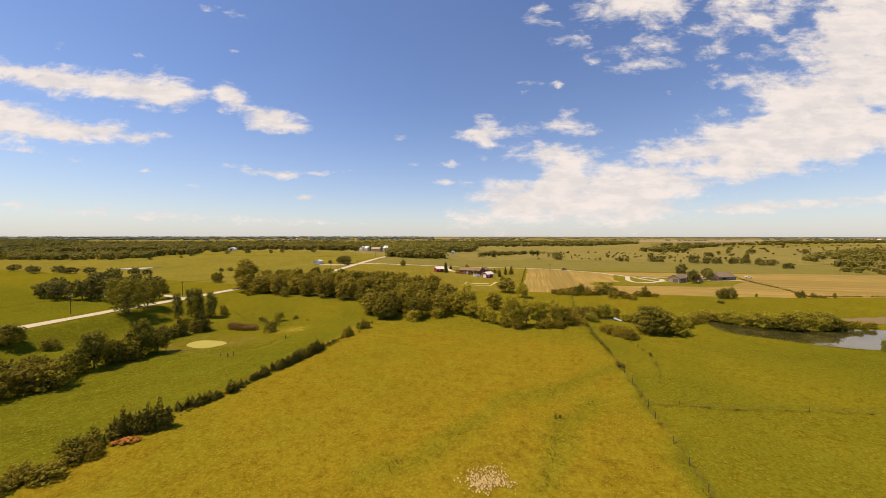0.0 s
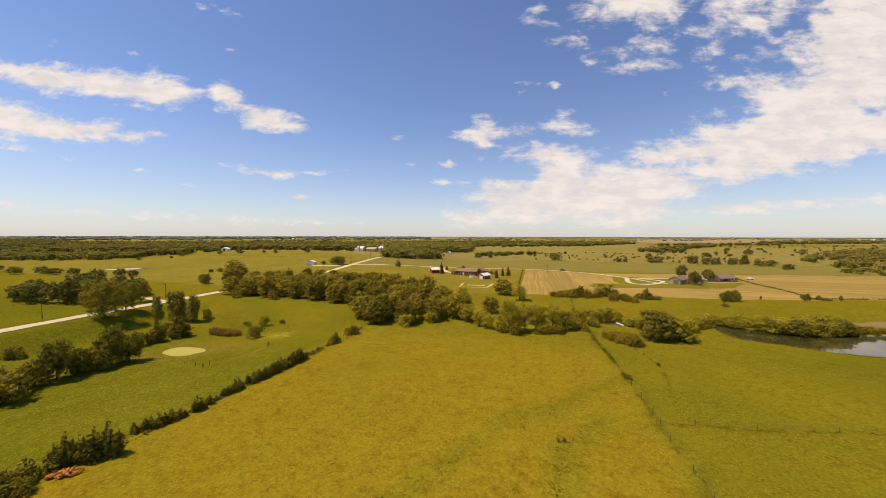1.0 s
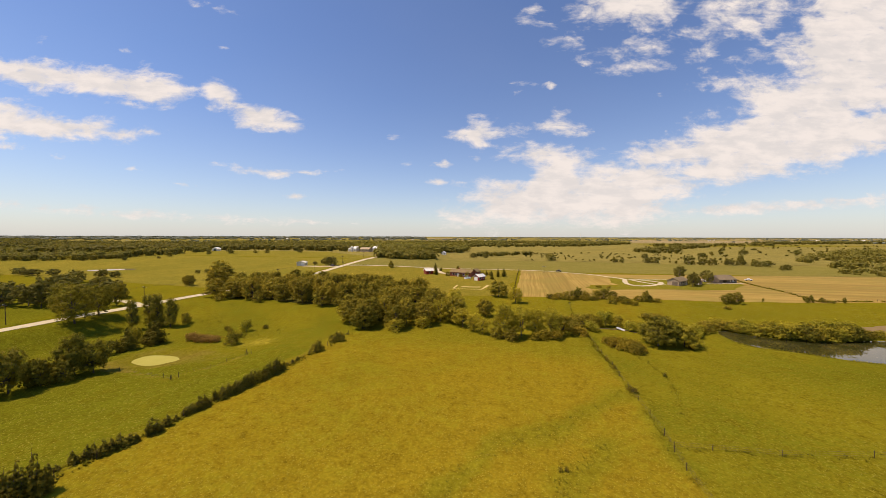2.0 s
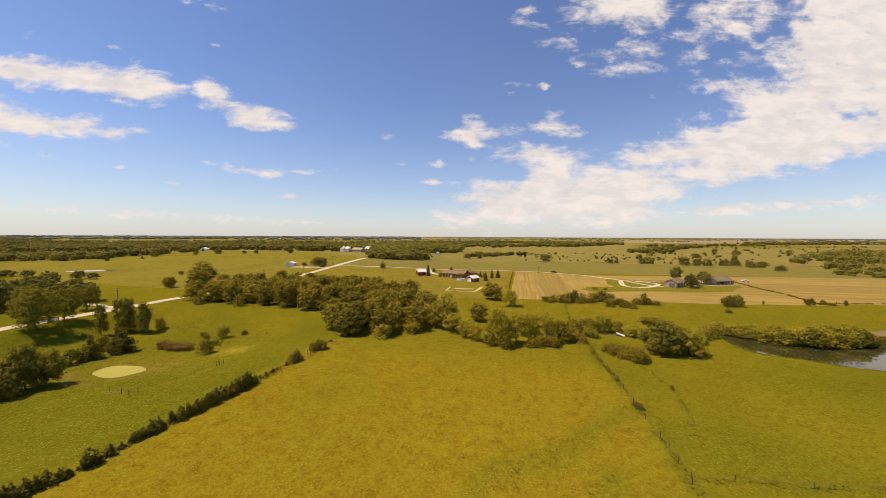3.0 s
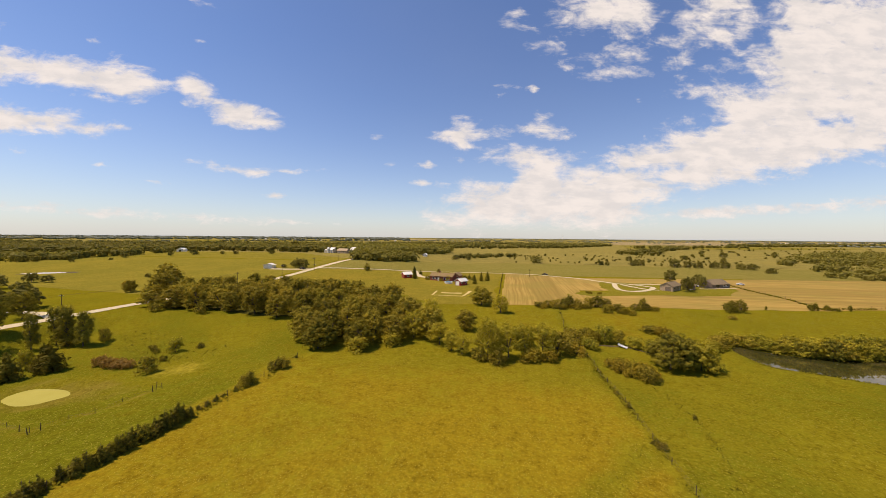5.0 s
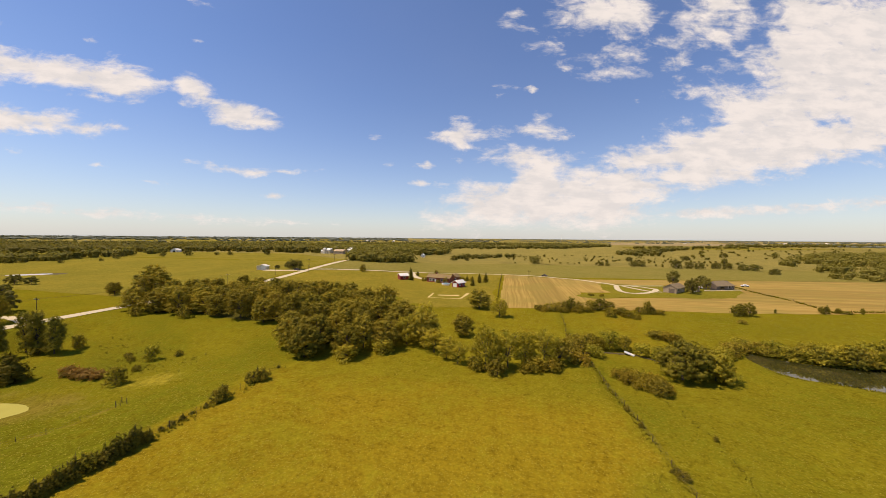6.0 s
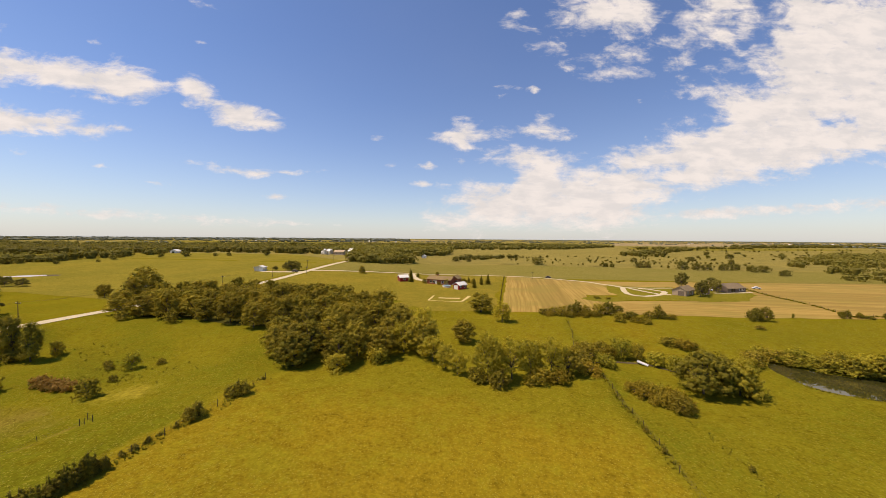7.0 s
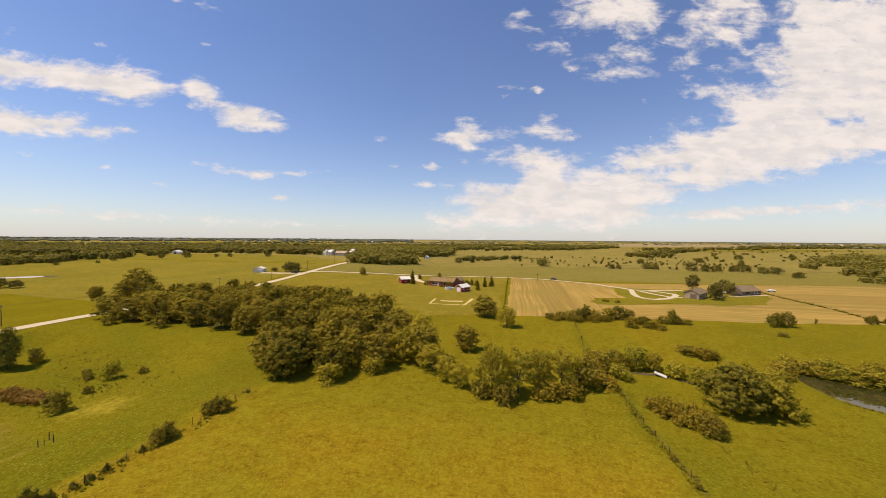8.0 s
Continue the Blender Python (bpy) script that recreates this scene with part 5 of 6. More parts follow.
def gable_body(w, l, eave, ridge):
    """Walls of a house w wide (x) and l long (y), the gables at its ends in y."""
    bm = bmesh.new()
    ends = []
    for y in (-l / 2, l / 2):
        ends.append([bm.verts.new(p) for p in ((-w / 2, y, -0.4), (w / 2, y, -0.4), (w / 2, y, eave), (0, y, ridge), (-w / 2, y, eave))])
    bm.faces.new(ends[0])
    bm.faces.new(ends[1][::-1])
    for i in range(5):
        j = (i + 1) % 5
        bm.faces.new((ends[0][j], ends[0][i], ends[1][i], ends[1][j]))
    return bm


def roof_slab(side, w, l, eave, ridge, over=0.45, thick=0.16, hip=0.0):
    """One slope of the roof, with overhang and thickness."""
    bm = bmesh.new()
    slope = (ridge - eave) / (w / 2)
    xe, ze = w / 2 + over, eave - over * slope
    rows = []
    for dz in (0.03, 0.03 + thick):
        rows.append([bm.verts.new((side * a, b, c + dz)) for a, b, c in ((xe, -l / 2 - over, ze), (xe, l / 2 + over, ze), (0, l / 2 + over - hip, ridge), (0, -l / 2 - over + hip, ridge))])
    lo, hi = rows
    bm.faces.new(lo)
    bm.faces.new(hi)
    for i in range(4):
        j = (i + 1) % 4
        bm.faces.new((lo[i], lo[j], hi[j], hi[i]))
    return bm


def opening(house, name, material, face, at, width, height, sill, w, l, frame_material=None, label=""):
    """A door or window set proud of a wall; face: 'x+', 'x-', 'y+', 'y-'; at: metres along the wall from its middle."""
    d, a, b = 0.05, at - width / 2, at + width / 2
    half = (w if face[0] == "x" else l) / 2
    s = 1 if face[1] == "+" else -1

    def slab(lo, hi, a, b, z0, z1):
        lo, hi = sorted((s * (half + lo), s * (half + hi)))
        return box(lo, a, z0, hi, b, z1) if face[0] == "x" else box(a, lo, z0, b, hi, z1)

    ob = part(name, slab(-0.02, d, a, b, sill, sill + height), material, house, label)
    if frame_material:
        bm = slab(0.0, d + 0.04, a - 0.1, a, sill - 0.1, sill + height + 0.1)
        for args in ((b, b + 0.1, sill - 0.1, sill + height + 0.1), (a, b, sill + height, sill + height + 0.1), (a, b, sill - 0.1, sill)):
            lo, hi = sorted((s * half, s * (half + d + 0.04)))
            if face[0] == "x":
                box(lo, args[0], args[2], hi, args[1], args[3], bm)
            else:
                box(args[0], lo, args[2], args[1], hi, args[3], bm)
        part("frame", bm, frame_material, ob)
    return ob


def house(name, x, y, turn, w, l, eave, ridge, wall, roof, label, openings=(), hip=0.0, chimney=None, over=0.45, category="house"):
    root = new(name)
    root.matrix_basis = pose(x, y, land(x, y), 0, 0, turn)
    part("wall", gable_body(w, l, eave, ridge), wall, root)
    for side in (1, -1):
        part("roof", roof_slab(side, w, l, eave, ridge, over, 0.16, hip), roof, root)
    for o in openings:
        opening(root, *o[:7], w, l, *o[7:])
    if chimney:
        part("chimney", box(chimney[0] - 0.4, chimney[1] - 0.4, eave, chimney[0] + 0.4, chimney[1] + 0.4, ridge + 0.9), BROWN_SIDING, root)
    return tagged(root, label, category)


def window(face, at, width=1.2, height=1.1, sill=1.0):
    return ("window", GLASS_DARK, face, at, width, height, sill, WHITE_PAINT)


def door(face, at, width=1.0, height=2.1, material=WHITE_PAINT):
    return ("door", material, face, at, width, height, 0.0, None)


house("red_shed", -30.3, 216.0, -30, 4.0, 6.2, 2.4, 3.6, RED_SIDING, WHITE_ROOF, "red wooden shed with white roof and white door",
      (door("y-", -0.2, 2.6, 2.3), window("x+", 1.6), window("x+", -1.6)), category="shed")
house("red_barn", -69.0, 238.8, -52, 4.8, 5.4, 2.5, 3.8, RED_SIDING, WHITE_ROOF, "small red barn with pale metal roof", (door("y-", 0.2, 2.4, 2.2, BROWN_SIDING), window("x+", 0)), category="barn")
house("red_farmhouse", -44.0, 233.6, 74, 6.6, 15.0, 2.9, 4.5, BROWN_SIDING, ROOF_BROWN, "long two-storey red farmhouse with brown roof",
      tuple(window("x-", a, 1.2, 1.2, s) for a in (-5.0, -2.6, 3.0, 5.0) for s in (0.9,)) + (door("x-", 1.6, 1.0),), chimney=(1.0, 3.0))
house("farmhouse_wing", -36.2, 238.6, -14, 4.6, 5.4, 3.0, 4.6, BROWN_SIDING, ROOF_BROWN, "gabled brown wing of the red farmhouse", (window("y-", -1.4), window("y-", 1.4)))
house("grey_farmhouse", 78.3, 223.9, -41.5, 5.8, 11.0, 2.6, 4.2, GREY_SIDING, ROOF_GREY, "low grey farmhouse with broad shingle roof",
      (door("y-", 0.8, 2.6, 2.3, DARK_SIDING), window("x+", -3.4), window("x+", 0), door("x+", 3, 1.0)))
house("grey_barn", 107.0, 241.6, -62, 7.8, 13, 2.3, 4.4, DARK_SIDING, ROOF_GREY, "long dark barn with grey hipped roof", (door("x+", -2.4, 2.8, 2.3, GLASS_DARK), window("x+", 2.5), window("x+", 4.6)), hip=3.0, category="barn")
house("garden_shed", 90.6, 229.5, -30, 3.0, 4.0, 2.2, 3.2, DARK_SIDING, ROOF_BROWN, "small dark garden shed under trees", (door("y-", 0, 1.0, 2.0),), category="shed")
house("white_barn", -178.4, 250.4, 14, 6.6, 5.0, 2.5, 3.5, TIN, WHITE_ROOF, "white metal barn in the hay meadow", (door("y-", 1.5, 2.8, 2.6),), category="barn")
house("pale_barn", -434, 408, 20, 8, 9, 2.9, 4.8, WHITE_PAINT, WHITE_ROOF, "distant white barn with dark doorway", (door("y-", 0, 2.6, 2.4, GLASS_DARK),), category="barn")
house("far_farmhouse", -205, 416.5, 80, 8, 14, 3.4, 5.6, GREY_SIDING, plain("tan_roof", (0.50, 0.36, 0.20), 0.8), "distant farmhouse with tan roof", (window("x-", -3), window("x-", 3)))
house("far_house", -196, 430.5, 75, 8, 10, 4.4, 7.0, WHITE_PAINT, WHITE_ROOF, "distant white house behind trees", (window("x-", -2), window("x-", 2)))
house("far_barn", -223, 424.5, 60, 7, 9, 4, 6.5, TIN, WHITE_ROOF, "distant pale barn beside silos", (door("x-", 0, 3, 3),), category="barn")
for x, y, t in ((-110, 366, 10), (-134, 352, 40), (-103, 421, 0)):
    house("far_house", x, y, t, 4 if t == 0 else 8, 5 if t == 0 else 12, 2.2, 3.8, WHITE_PAINT, ROOF_GREY if t else WHITE_ROOF, "distant white house among dark trees", (window("y-", -2), window("y-", 2)))
for i in range(16):
    x = -1500 + i * 62 + pick.uniform(-20, 20)
    y = 1650 + pick.uniform(-160, 260)
    tagged(house("town_house", x, y, pick.uniform(0, 90), 7, 11, 2.6, 5, WHITE_PAINT, pick.choice((WHITE_ROOF, ROOF_GREY)), "tiny pale house on the far horizon", (window("y-", -2, 1.2, 1.2),)), "", "", "far houses")
for i in range(7):
    x = 900 + i * 130 + pick.uniform(-40, 40)
    y = 1850 + pick.uniform(-200, 500)
    tagged(house("town_house", x, y, pick.uniform(0, 90), 7, 11, 2.6, 5, WHITE_PAINT, pick.choice((WHITE_ROOF, ROOF_GREY)), "tiny pale house on the far horizon", (window("y-", -2, 1.2, 1.2),)), "", "", "far houses")


def lathe(profile, sides=20):
    """A turned body: radius and height pairs from the bottom up."""
    bm = bmesh.new()
    rings = [[bm.verts.new((r * math.cos(2 * math.pi * i / sides), r * math.sin(2 * math.pi * i / sides), z)) for i in range(sides)] for r, z in profile]
    for a, b in zip(rings, rings[1:]):
        for i in range(sides):
            j = (i + 1) % sides
            bm.faces.new((a[i], a[j], b[j], b[i]))
    bm.faces.new(rings[0][::-1])
    bm.faces.new(rings[-1])
    return bm


for x, y, h in ((-231, 420.5, 4.6), (-227, 419.5, 7.0)):
    silo = new("silo")
    silo.matrix_basis = pose(x, y, land(x, y))
    part("tank", lathe([(1.9, -0.3), (1.9, h * 0.35), (1.95, h * 0.36), (1.9, h * 0.37), (1.9, h * 0.75)]), TIN, silo)
    part("roof", lathe([(2.0, h * 0.75), (1.6, h * 0.86), (0.8, h * 0.97), (0.2, h)]), WHITE_ROOF, silo)
    tagged(silo, "pale metal grain silo with domed roof", "silo")

pool = new("swimming_pool")
pool.matrix_basis = pose(-38.4, 221.0, land(-38.4, 221.0))
part("wall", lathe([(2.2, -0.2), (2.2, 0.9), (2.3, 0.95), (2.3, 1.02), (2.08, 1.02), (2.08, 0.85)], 28), WHITE_PAINT, pool)
part("pool_water", lathe([(2.06, 0.5), (2.06, 0.9)], 28), POOL_BLUE, pool)
tagged(pool, "round white above-ground pool with blue water", "pool")

# riding ring of pale earth beside the farmhouse
RING_SAND = gravel_material("ring_sand", (0.74, 0.56, 0.20), (0.56, 0.42, 0.13))
strip("riding_ring", [(-35.6, 187.0), (-31, 186.9), (-25.8, 187.1)], 2.6, RING_SAND, 0.1, "pale strip of worn earth in the pasture", "track", 0.7)
strip("riding_ring", [(-38.8, 192.2), (-38.7, 186), (-38.5, 179.6)], 1.0, RING_SAND, 0.1, "pale worn earth line in the pasture", "track", 0.5)
strip("riding_ring", [(-22.7, 194.5), (-23.3, 187), (-23.9, 179.6)], 1.3, RING_SAND, 0.1, "pale worn earth line in the pasture", "track", 0.5)
strip("riding_ring", [(-38.5, 179.4), (-31, 179.1), (-23.9, 179.2)], 0.8, RING_SAND, 0.11, "pale worn earth line in the pasture", "track", 0.5)


def vehicle(name, x, y, turn, length, height, paint, label):
    """A parked car or pickup: body, cab with glass, and four wheels."""
    root = new(name)
    root.matrix_basis = pose(x, y, land(x, y) + 0.05, 0, 0, turn)
    part("body", box(-0.9, -length / 2, 0.4, 0.9, length / 2, 0.55 * height + 0.1, None, 0.12), paint, root)
    cab = part("cab", box(-0.78, -length * 0.2, 0.55 * height + 0.08, 0.78, length * 0.22, height, None, 0.18), paint, root)
    part("window", box(-0.79, -length * 0.15, 0.55 * height + 0.2, 0.79, length * 0.17, height - 0.2), GLASS_DARK, cab)
    for sx in (-0.85, 0.85):
        for sy in (-0.31, 0.31):
            wheel = part("wheel", lathe([(0.33, -0.1), (0.36, -0.06), (0.36, 0.06), (0.33, 0.1)], 14), TYRE, root)
            wheel.matrix_basis = pose(sx, sy * length, 0.36, 0, 90, 0)
    return tagged(root, label, "car")


vehicle("pickup_truck", 20.6, 280.8, 68, 3.9, 1.5, CAR_DARK, "dark pickup parked by the field drive")
vehicle("car", -175, 101, 30, 4.6, 1.6, CAR_WHITE, "white car parked under the roadside trees")
vehicle("car", -150.5, 249.6, 80, 4.6, 1.6, CAR_DARK, "dark car in the roadside yard")
vehicle("car", 97.4, 241.6, 60, 4.6, 1.6, CAR_WHITE, "white car parked by the grey farmhouse")
vehicle("trailer_truck", 127.7, 255.4, 75, 3.6, 1.4, CAR_WHITE, "white pickup at the field edge")

# white trough by the ditch, turned, tilted and sized to fit the camera's view
trough = new("feed_trough")
trough.matrix_basis = pose(25.0, 119.4, land(25.0, 119.4) + 0.28, 15, 0, 66)
part("shell", box(-0.45, -1.1, 0.0, 0.45, 1.1, 0.1, None, 0.04), WHITE_PAINT, trough)
for s in (-1, 1):
    part("side", box(s * 0.45 - 0.04, -1.1, 0.06, s * 0.45 + 0.04, 1.1, 0.28, None, 0.02), WHITE_PAINT, trough)
    part("end", box(-0.40, s * 1.1 - 0.04, 0.06, 0.40, s * 1.1 + 0.04, 0.28, None, 0.02), WHITE_PAINT, trough)
tagged(trough, "old white trough tipped on the ditch bank", "trough")
strip("ditch", [(14, 118.5), (19.8, 120), (26, 120.3), (32, 115.5)], 0.9, MUD, 0.05, "dark muddy ditch among the bushes", "ditch", 0.3)

# heap of orange rubble under the hedge
heap = new("rubble_heap")
heap.matrix_basis = pose(-50.9, 28.7, land(-50.9, 28.7) + 0.05, 0, 0, 30)
for i in range(60):
    a, r = pick.uniform(0, 6.283), pick.random() ** 0.6
    s = pick.uniform(0.12, 0.28)
    bm = box(-s, -s * 0.6, -s * 0.4, s, s * 0.6, s * 0.4, None, s * 0.15)
    chunk = part("brick", bm, ORANGE, heap)
    chunk.matrix_basis = pose(1.7 * r * math.cos(a), 0.75 * r * math.sin(a), 0.12 + 0.4 * (1 - r), pick.uniform(-40, 40), pick.uniform(-40, 40), pick.uniform(0, 180))
tagged(heap, "heap of broken orange bricks under the cedars", "rubble")


# ---------------------------------------------------------------- fences and poles
def post_mesh(height, radius, lean):
    bm = lathe([(radius, -0.3), (radius, height * 0.5), (radius * 0.9, height - 0.05), (radius * 0.6, height)], 7)
    for v in bm.verts:
        v.co.x += lean * v.co.z
    return bm


def fence(name, line, step, label, height=1.25, radius=0.09, wires=3):
    """Posts along a line, with strands of wire between them."""
    root = new(name)
    x0, y0 = line[0]
    pts = []
    for (ax, ay), (bx, by) in zip(line, line[1:]):
        n = max(1, round(math.hypot(bx - ax, by - ay) / step))
        pts += [(ax + (bx - ax) * i / n, ay + (by - ay) * i / n) for i in range(n)]
    pts.append(line[-1])
    meshes = []
    for k in range(4):
        bm = post_mesh(height * (0.9 + 0.07 * k), radius, (-0.05, 0.02, 0.06, -0.01)[k])
        me = bpy.data.meshes.new("post")
        bm.to_mesh(me)
        bm.free()
        me.materials.append(WOOD_GREY)
        meshes.append(me)
    for x, y in pts:
        ob = new("post", meshes[pick.randrange(4)])
        ob.parent = root
        ob.matrix_basis = pose(x, y, land(x, y), 0, 0, pick.uniform(0, 360))
    for k in range(wires):
        verts, faces = [], []
        for (ax, ay), (bx, by) in zip(pts, pts[1:]):
            z = height * (0.3 + 0.3 * k)
            tube(verts, faces, (ax, ay, land(ax, ay) + z), (bx, by, land(bx, by) + z), 0.008, 0.008, 3)
        mesh_object("wire", verts, faces, WIRE, root)
    return tagged(root, label, "fence")


fence("pasture_fence", OLD_FENCE, 4.6, "old wire fence with leaning grey posts", 1.0, 0.04)
fence("cross_fence", CROSS_FENCE, 9.5, "sagging wire fence across the pasture", 0.8, 0.035)
fence("hedge_fence", HEDGE_LINE, 4.0, "wire fence hidden in the cedar hedge", 1.1, 0.04)
fence("paddock_fence", POND_FENCE, 30.0, "thin wire fence round the algae pond", 0.9, 0.03, 2)
for posts in (((-72.9, 62.1), (-70.0, 61.4), (-69.6, 62.6)), ((-65.8, 75.5), (-65.3, 76.8), (-67.2, 77.4))):
    fence("gate_posts", posts, 30.0, "dark wooden posts of an old gap in the fence", 1.0, 0.055, 1)
fence("stubble_fence", [(-8.0, 166), (-8.4, 200), (-8.8, 240), (-9, 284)], 4.0, "dark post fence beside the stubble field", 1.3, 0.06, 3)
fence("field_fence", [(121, 254), (118, 232), (118, 207), (113, 183), (146, 191)], 4.0, "dark fence line through the mown field", 1.1, 0.05)
place(CEDARS[1], 15.9, 74.0, 0.8, 1.2)
place(SHRUBS[0], 16.1, 73.0, 0.8, 1.5)
for x, y, h in ((2.3, 49.2, 0.6), (3.0, 49.4, 0.6), (15.4, 83.6, 0.8), (15.0, 88.4, 0.9), (23.9, 82.0, 0.8)):
    place(SHRUBS[2], x, y, h, h * 0.9, "small dark tuft of weeds in the pasture")


def utility_pole(x, y, height=6.4):
    root = new("utility_pole")
    root.matrix_basis = pose(x, y, land(x, y), 0, 0, 0)
    part("pole", lathe([(0.12, -0.5), (0.10, height * 0.5), (0.08, height)], 8), WOOD_GREY, root)
    part("crossarm", box(-1.1, -0.06, height - 0.75, 1.1, 0.06, height - 0.6), WOOD_GREY, root)
    for s in (-1.0, -0.4, 1.0):
        ins = part("insulator", lathe([(0.04, 0), (0.06, 0.05), (0.05, 0.16)], 8), WHITE_PAINT, root)
        ins.matrix_basis = pose(s, 0, height - 0.6)
    return tagged(root, "weathered wooden utility pole beside the gravel road", "utility pole", "roadside poles")


POLES = [(-151.5, y) for y in (36, 76, 114, 152, 190, 228, 266, 304)]
for x, y in POLES:
    utility_pole(x, y)
for x, y in ((-137.5, 243), (-137, 300), (9.4, 269)):
    utility_pole(x, y, 5.2)
lines = new("power_line")
for s in (-1.0, 1.0):
    verts, faces = [], []
    for (ax, ay), (bx, by) in zip(POLES, POLES[1:]):
        last = None
        for i in range(9):
            f = i / 8
            p = (ax + s, ay + (by - ay) * f, (1 - f) * land(ax, ay) + f * land(bx, by) + 6.0 - 2.8 * f * (1 - f))
            if last:
                tube(verts, faces, last, p, 0.016, 0.016, 3)
            last = p
    mesh_object("cable", verts, faces, WIRE, lines)
tagged(lines, "thin overhead cables along the gravel road", "cable")

mast = new("radio_mast")
mast.matrix_basis = pose(330, 2450, land(330, 2450))
verts, faces = [], []
for i in range(3):
    a = i * 2.094
    tube(verts, faces, (1.2 * math.cos(a), 1.2 * math.sin(a), -1), (0.4 * math.cos(a), 0.4 * math.sin(a), 42), 0.35, 0.25, 4)
mesh_object("lattice", verts, faces, TIN, mast)
tagged(mast, "thin radio mast on the far horizon", "mast")


# ---------------------------------------------------------------- grass
def tufts(name, outline, count, size, material, label, seed, keep=None):
    """Blades in small fans, three triangles a fan, strewn inside an outline."""
    g = np.random.default_rng(seed)
    xs, ys = [p[0] for p in outline], [p[1] for p in outline]
    verts, faces = [], []
    made = 0
    while made < count:
        x, y = g.uniform(min(xs), max(xs)), g.uniform(min(ys), max(ys))
        if edge_distance(outline, x, y) > 0 or g.random() > 0.35 + 0.9 * noise.noise((x / 3.5, y / 3.5, seed)) + 0.35 or (keep and not keep(x, y)):
            continue
        z = land(x, y) + 0.03
        s = size * g.uniform(0.5, 1.5)
        for a in (g.uniform(0, 2.1), g.uniform(2.1, 4.2), g.uniform(4.2, 6.28)):
            c, q = math.cos(a), math.sin(a)
            k = len(verts)
            verts += [(x - q * s * 0.35, y + c * s * 0.35, z), (x + q * s * 0.35, y - c * s * 0.35, z), (x + c * s * 1.1, y + q * s * 1.1, z + s * 0.15)]
            faces.append((k, k + 1, k + 2))
        made += 1
    return tagged(mesh_object(name, verts, faces, material), label, "grass", "", "stuff")


GRASS_DRY = leaf_material("grass_dry", (0.400, 0.300, 0.0240), (0.270, 0.205, 0.0150), (0.330, 0.245, 0.0180), 0.05, False, 0.08)
GRASS_FRESH = leaf_material("grass_fresh", (0.310, 0.262, 0.0200), (0.190, 0.168, 0.0120), (0.250, 0.210, 0.0160), 0.05, False, 0.08)
WEED = leaf_material("weed_leaf", (0.270, 0.225, 0.0130), (0.130, 0.112, 0.0070), (0.215, 0.172, 0.0100), 0.1, False, 0.2)
tufts("grass_tufts", [(-50, 22), (16, 22), (14.5, 105), (-30, 107), (-47, 92)], 26000, 0.085, GRASS_DRY, "short yellowing grass tufts over the pasture", 3)
tufts("grass_tufts", [(17, 18), (60, 22), (130, 70), (130, 97), (70, 97), (46, 108), (17, 112)], 18000, 0.09, GRASS_FRESH, "olive green grass tufts over the east pasture", 4)
tufts("grass_tufts", [(-86, 20), (-51, 6), (-50, 92), (-56, 104), (-72, 120), (-138, 122), (-138, 60), (-100, 56), (-86, 50)], 18000, 0.11, GRASS_FRESH, "green weeds and tussocks in the paddock", 5,
      lambda x, y: edge_distance(ALGAE_POND, x, y) > 2)
tufts("grass_tufts", [(-18, 112), (10, 112), (30, 125), (100, 130), (125, 178), (40, 166), (-6, 160), (-40, 170), (-50, 160)], 16000, 0.17, GRASS_FRESH, "olive grass tufts behind the thicket", 6)


def weed_line(line, width, count, size, material, label, seed):
    """Rank weeds along a line on the ground."""
    g = np.random.default_rng(seed)
    verts, faces = [], []
    lengths = [math.hypot(bx - ax, by - ay) for (ax, ay), (bx, by) in zip(line, line[1:])]
    for _ in range(count):
        i = g.choice(len(lengths), p=np.array(lengths) / sum(lengths))
        (ax, ay), (bx, by) = line[i], line[i + 1]
        f = g.random()
        x, y = ax + (bx - ax) * f + g.normal() * width / 2, ay + (by - ay) * f + g.normal() * width / 2
        if noise.noise((x / 2.5, y / 2.5, seed)) < -0.15:
            continue
        s, z = size * g.uniform(0.4, 1.5), land(x, y) + 0.03
        for _ in range(4):
            a = g.uniform(0, 6.283)
            c, q = math.cos(a), math.sin(a)
            k = len(verts)
            verts += [(x - q * s * 0.3, y + c * s * 0.3, z), (x + q * s * 0.3, y - c * s * 0.3, z), (x + c * s * 0.8, y + q * s * 0.8, z + s * 0.8)]
            faces.append((k, k + 1, k + 2))
    tagged(mesh_object("weeds", verts, faces, material), label, "weeds", "", "stuff")


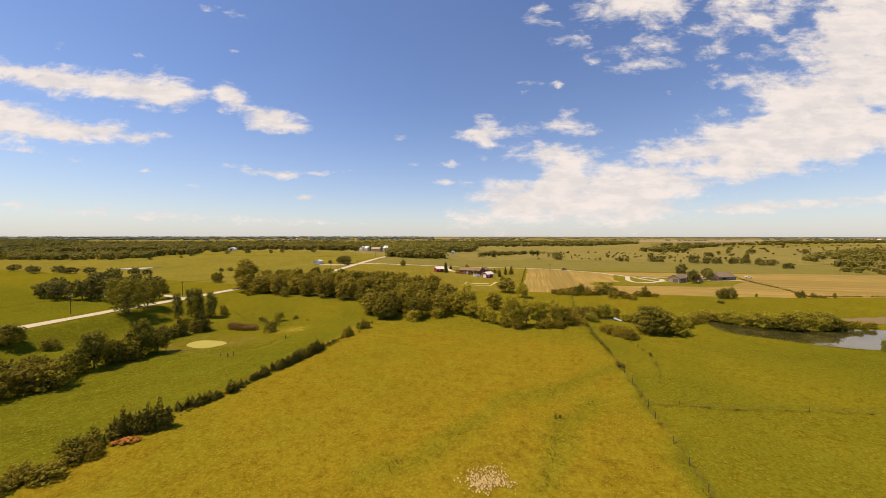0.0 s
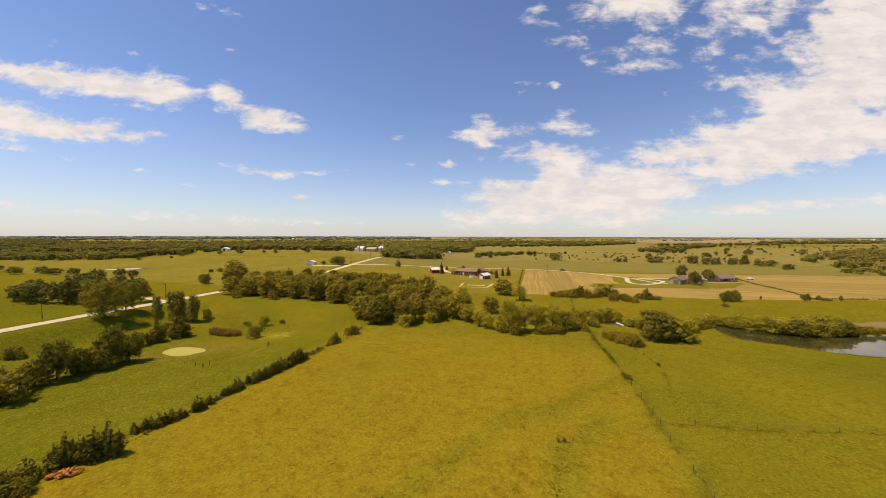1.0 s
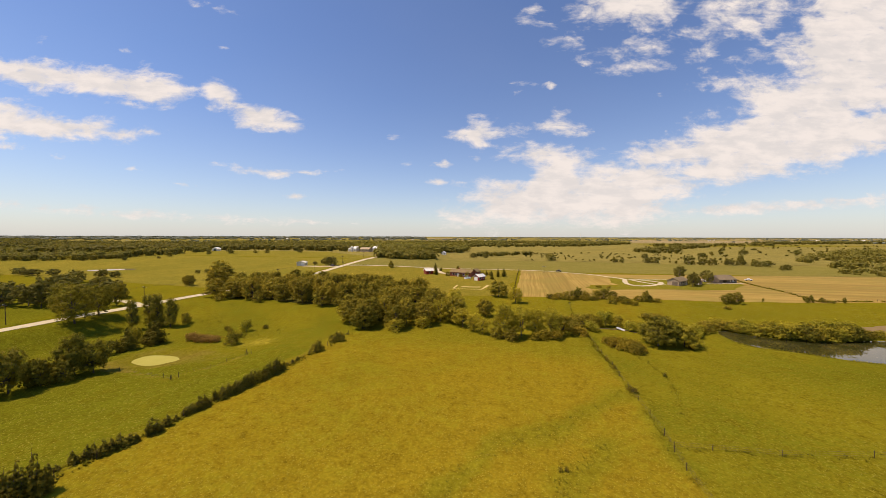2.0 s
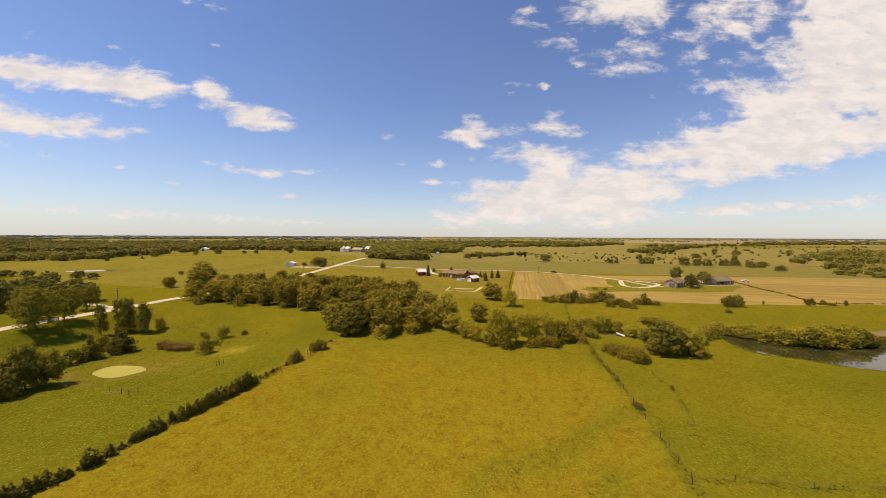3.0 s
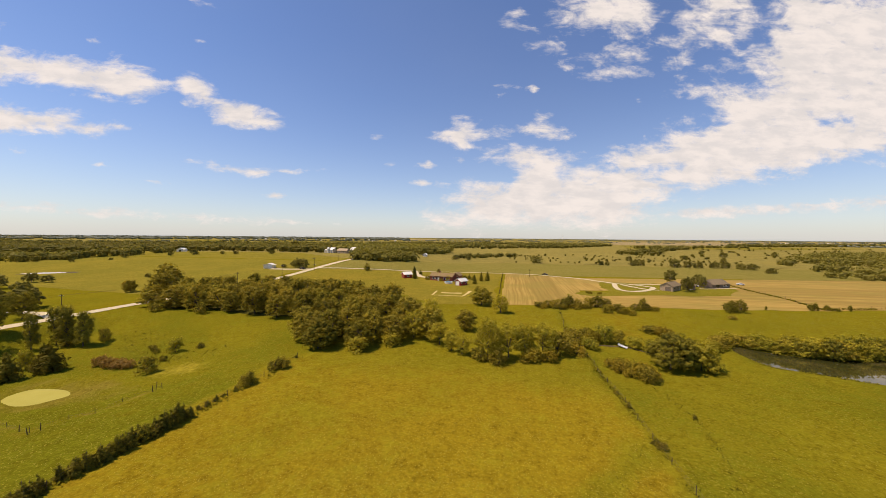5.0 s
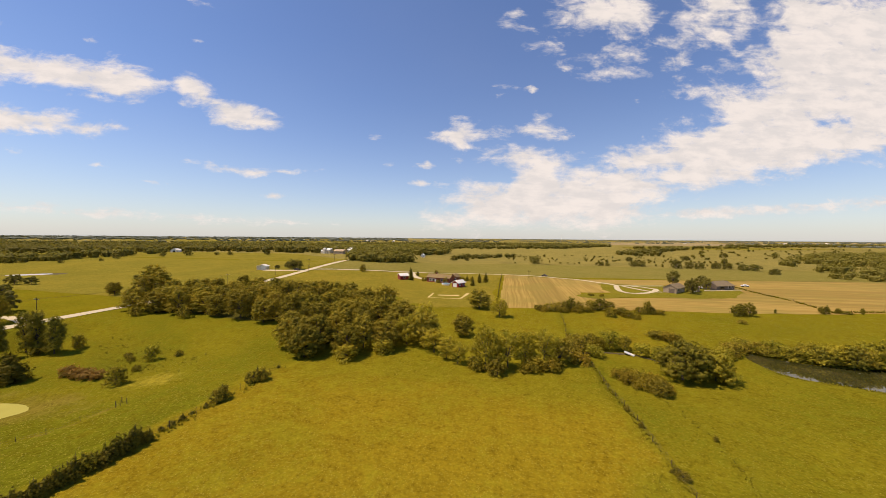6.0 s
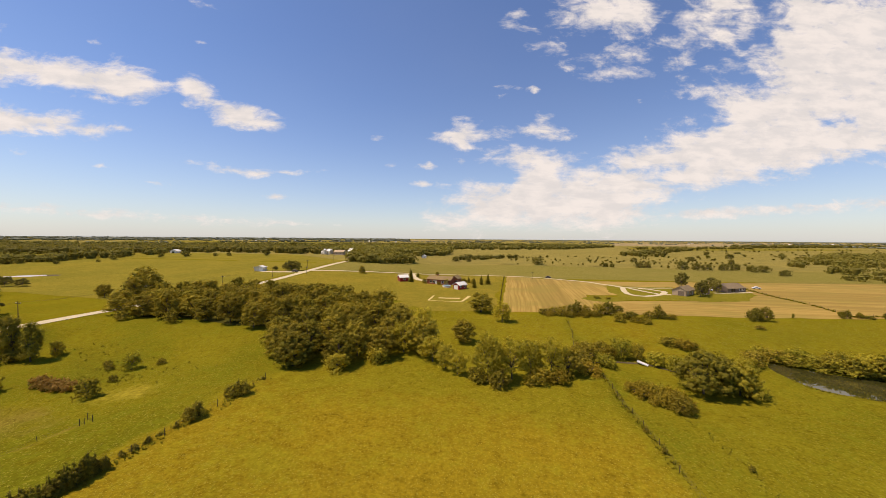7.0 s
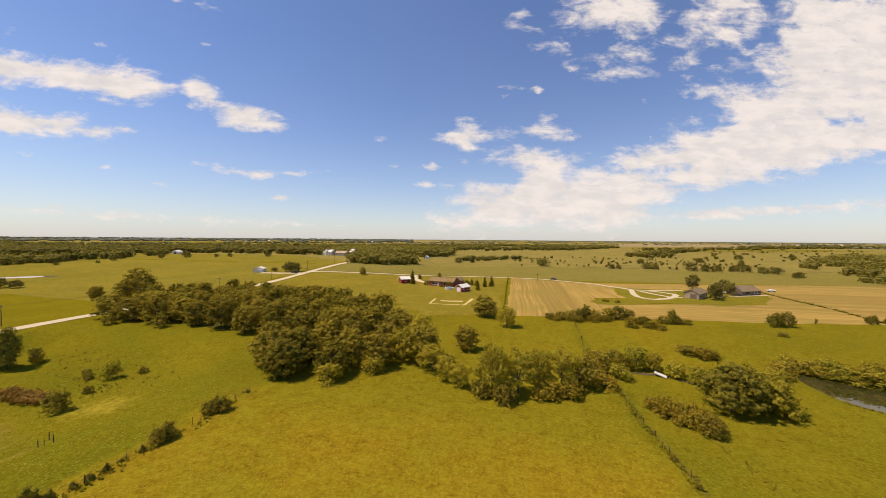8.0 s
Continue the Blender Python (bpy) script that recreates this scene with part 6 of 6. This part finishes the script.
weed_line(OLD_FENCE[:10], 0.8, 1100, 0.15, WEED, "dark weeds along the old wire fence", 11)
weed_line(OLD_FENCE[5:10], 0.7, 210, 0.33, WEED, "rank dark weeds along the old wire fence", 18)
weed_line(OLD_FENCE[9:], 0.7, 120, 0.25, WEED, "dark weeds along the old wire fence", 19)
weed_line(CROSS_FENCE, 0.6, 900, 0.15, WEED, "weeds along the cross fence", 12)
weed_line(DRAINS[0], 1.4, 380, 0.13, WEED, "green weeds in a shallow drain", 13)
weed_line(DRAINS[1], 1.8, 450, 0.13, WEED, "green weeds in a shallow drain", 14)
weed_line([(21.6, 98), (23.2, 90.8), (24.0, 82.2), (23.0, 74), (20.5, 66)], 0.8, 220, 0.16, WEED, "dark weeds on the pasture", 15)
weed_line([(51.8, 117.6), (52.6, 113.9), (55.4, 111.9), (60.2, 110.6), (65, 108.4), (69.6, 106.4), (74.4, 105.1), (81, 105.3), (97, 105.6), (112, 108.6)], 0.8, 700, 0.20, WEED, "rank grass along the pond shore", 25)
weed_line(HEDGE_LINE, 1.1, 800, 0.28, WEED, "rank weeds at the foot of the hedge", 16)
weed_line([(-112, 106), (-98, 100), (-86, 96), (-72, 96)], 7.0, 320, 0.3, WEED, "tall weeds in the paddock corner", 17)
BLEACHED = leaf_material("bleached_blade", (0.92, 0.74, 0.40), (0.68, 0.52, 0.24), (0.82, 0.63, 0.30), 0.05, False)
weed_line([(-7.2, 33.2), (-3.8, 33.6)], 1.7, 420, 0.17, BLEACHED, "patch of bleached straw in the pasture", 21)
weed_line([(-6.4, 35.2), (-3.8, 34.9)], 1.1, 110, 0.13, BLEACHED, "patch of bleached straw in the pasture", 22)
weed_line([(121, 254), (118, 232), (118, 207), (113, 183), (146, 191)], 0.9, 900, 0.5, WEED, "dark weeds along the field fence", 23)
weed_line([(-8.0, 166), (-8.4, 200), (-8.8, 240), (-9, 284)], 0.4, 700, 0.32, WEED, "dark weeds along the stubble fence", 24)

# plants of a kind that found no place are taken away again
for proto in [p for p in SIZE if p not in used]:
    for ob in list(proto.children) + [proto]:
        bpy.data.objects.remove(ob, do_unlink=True)
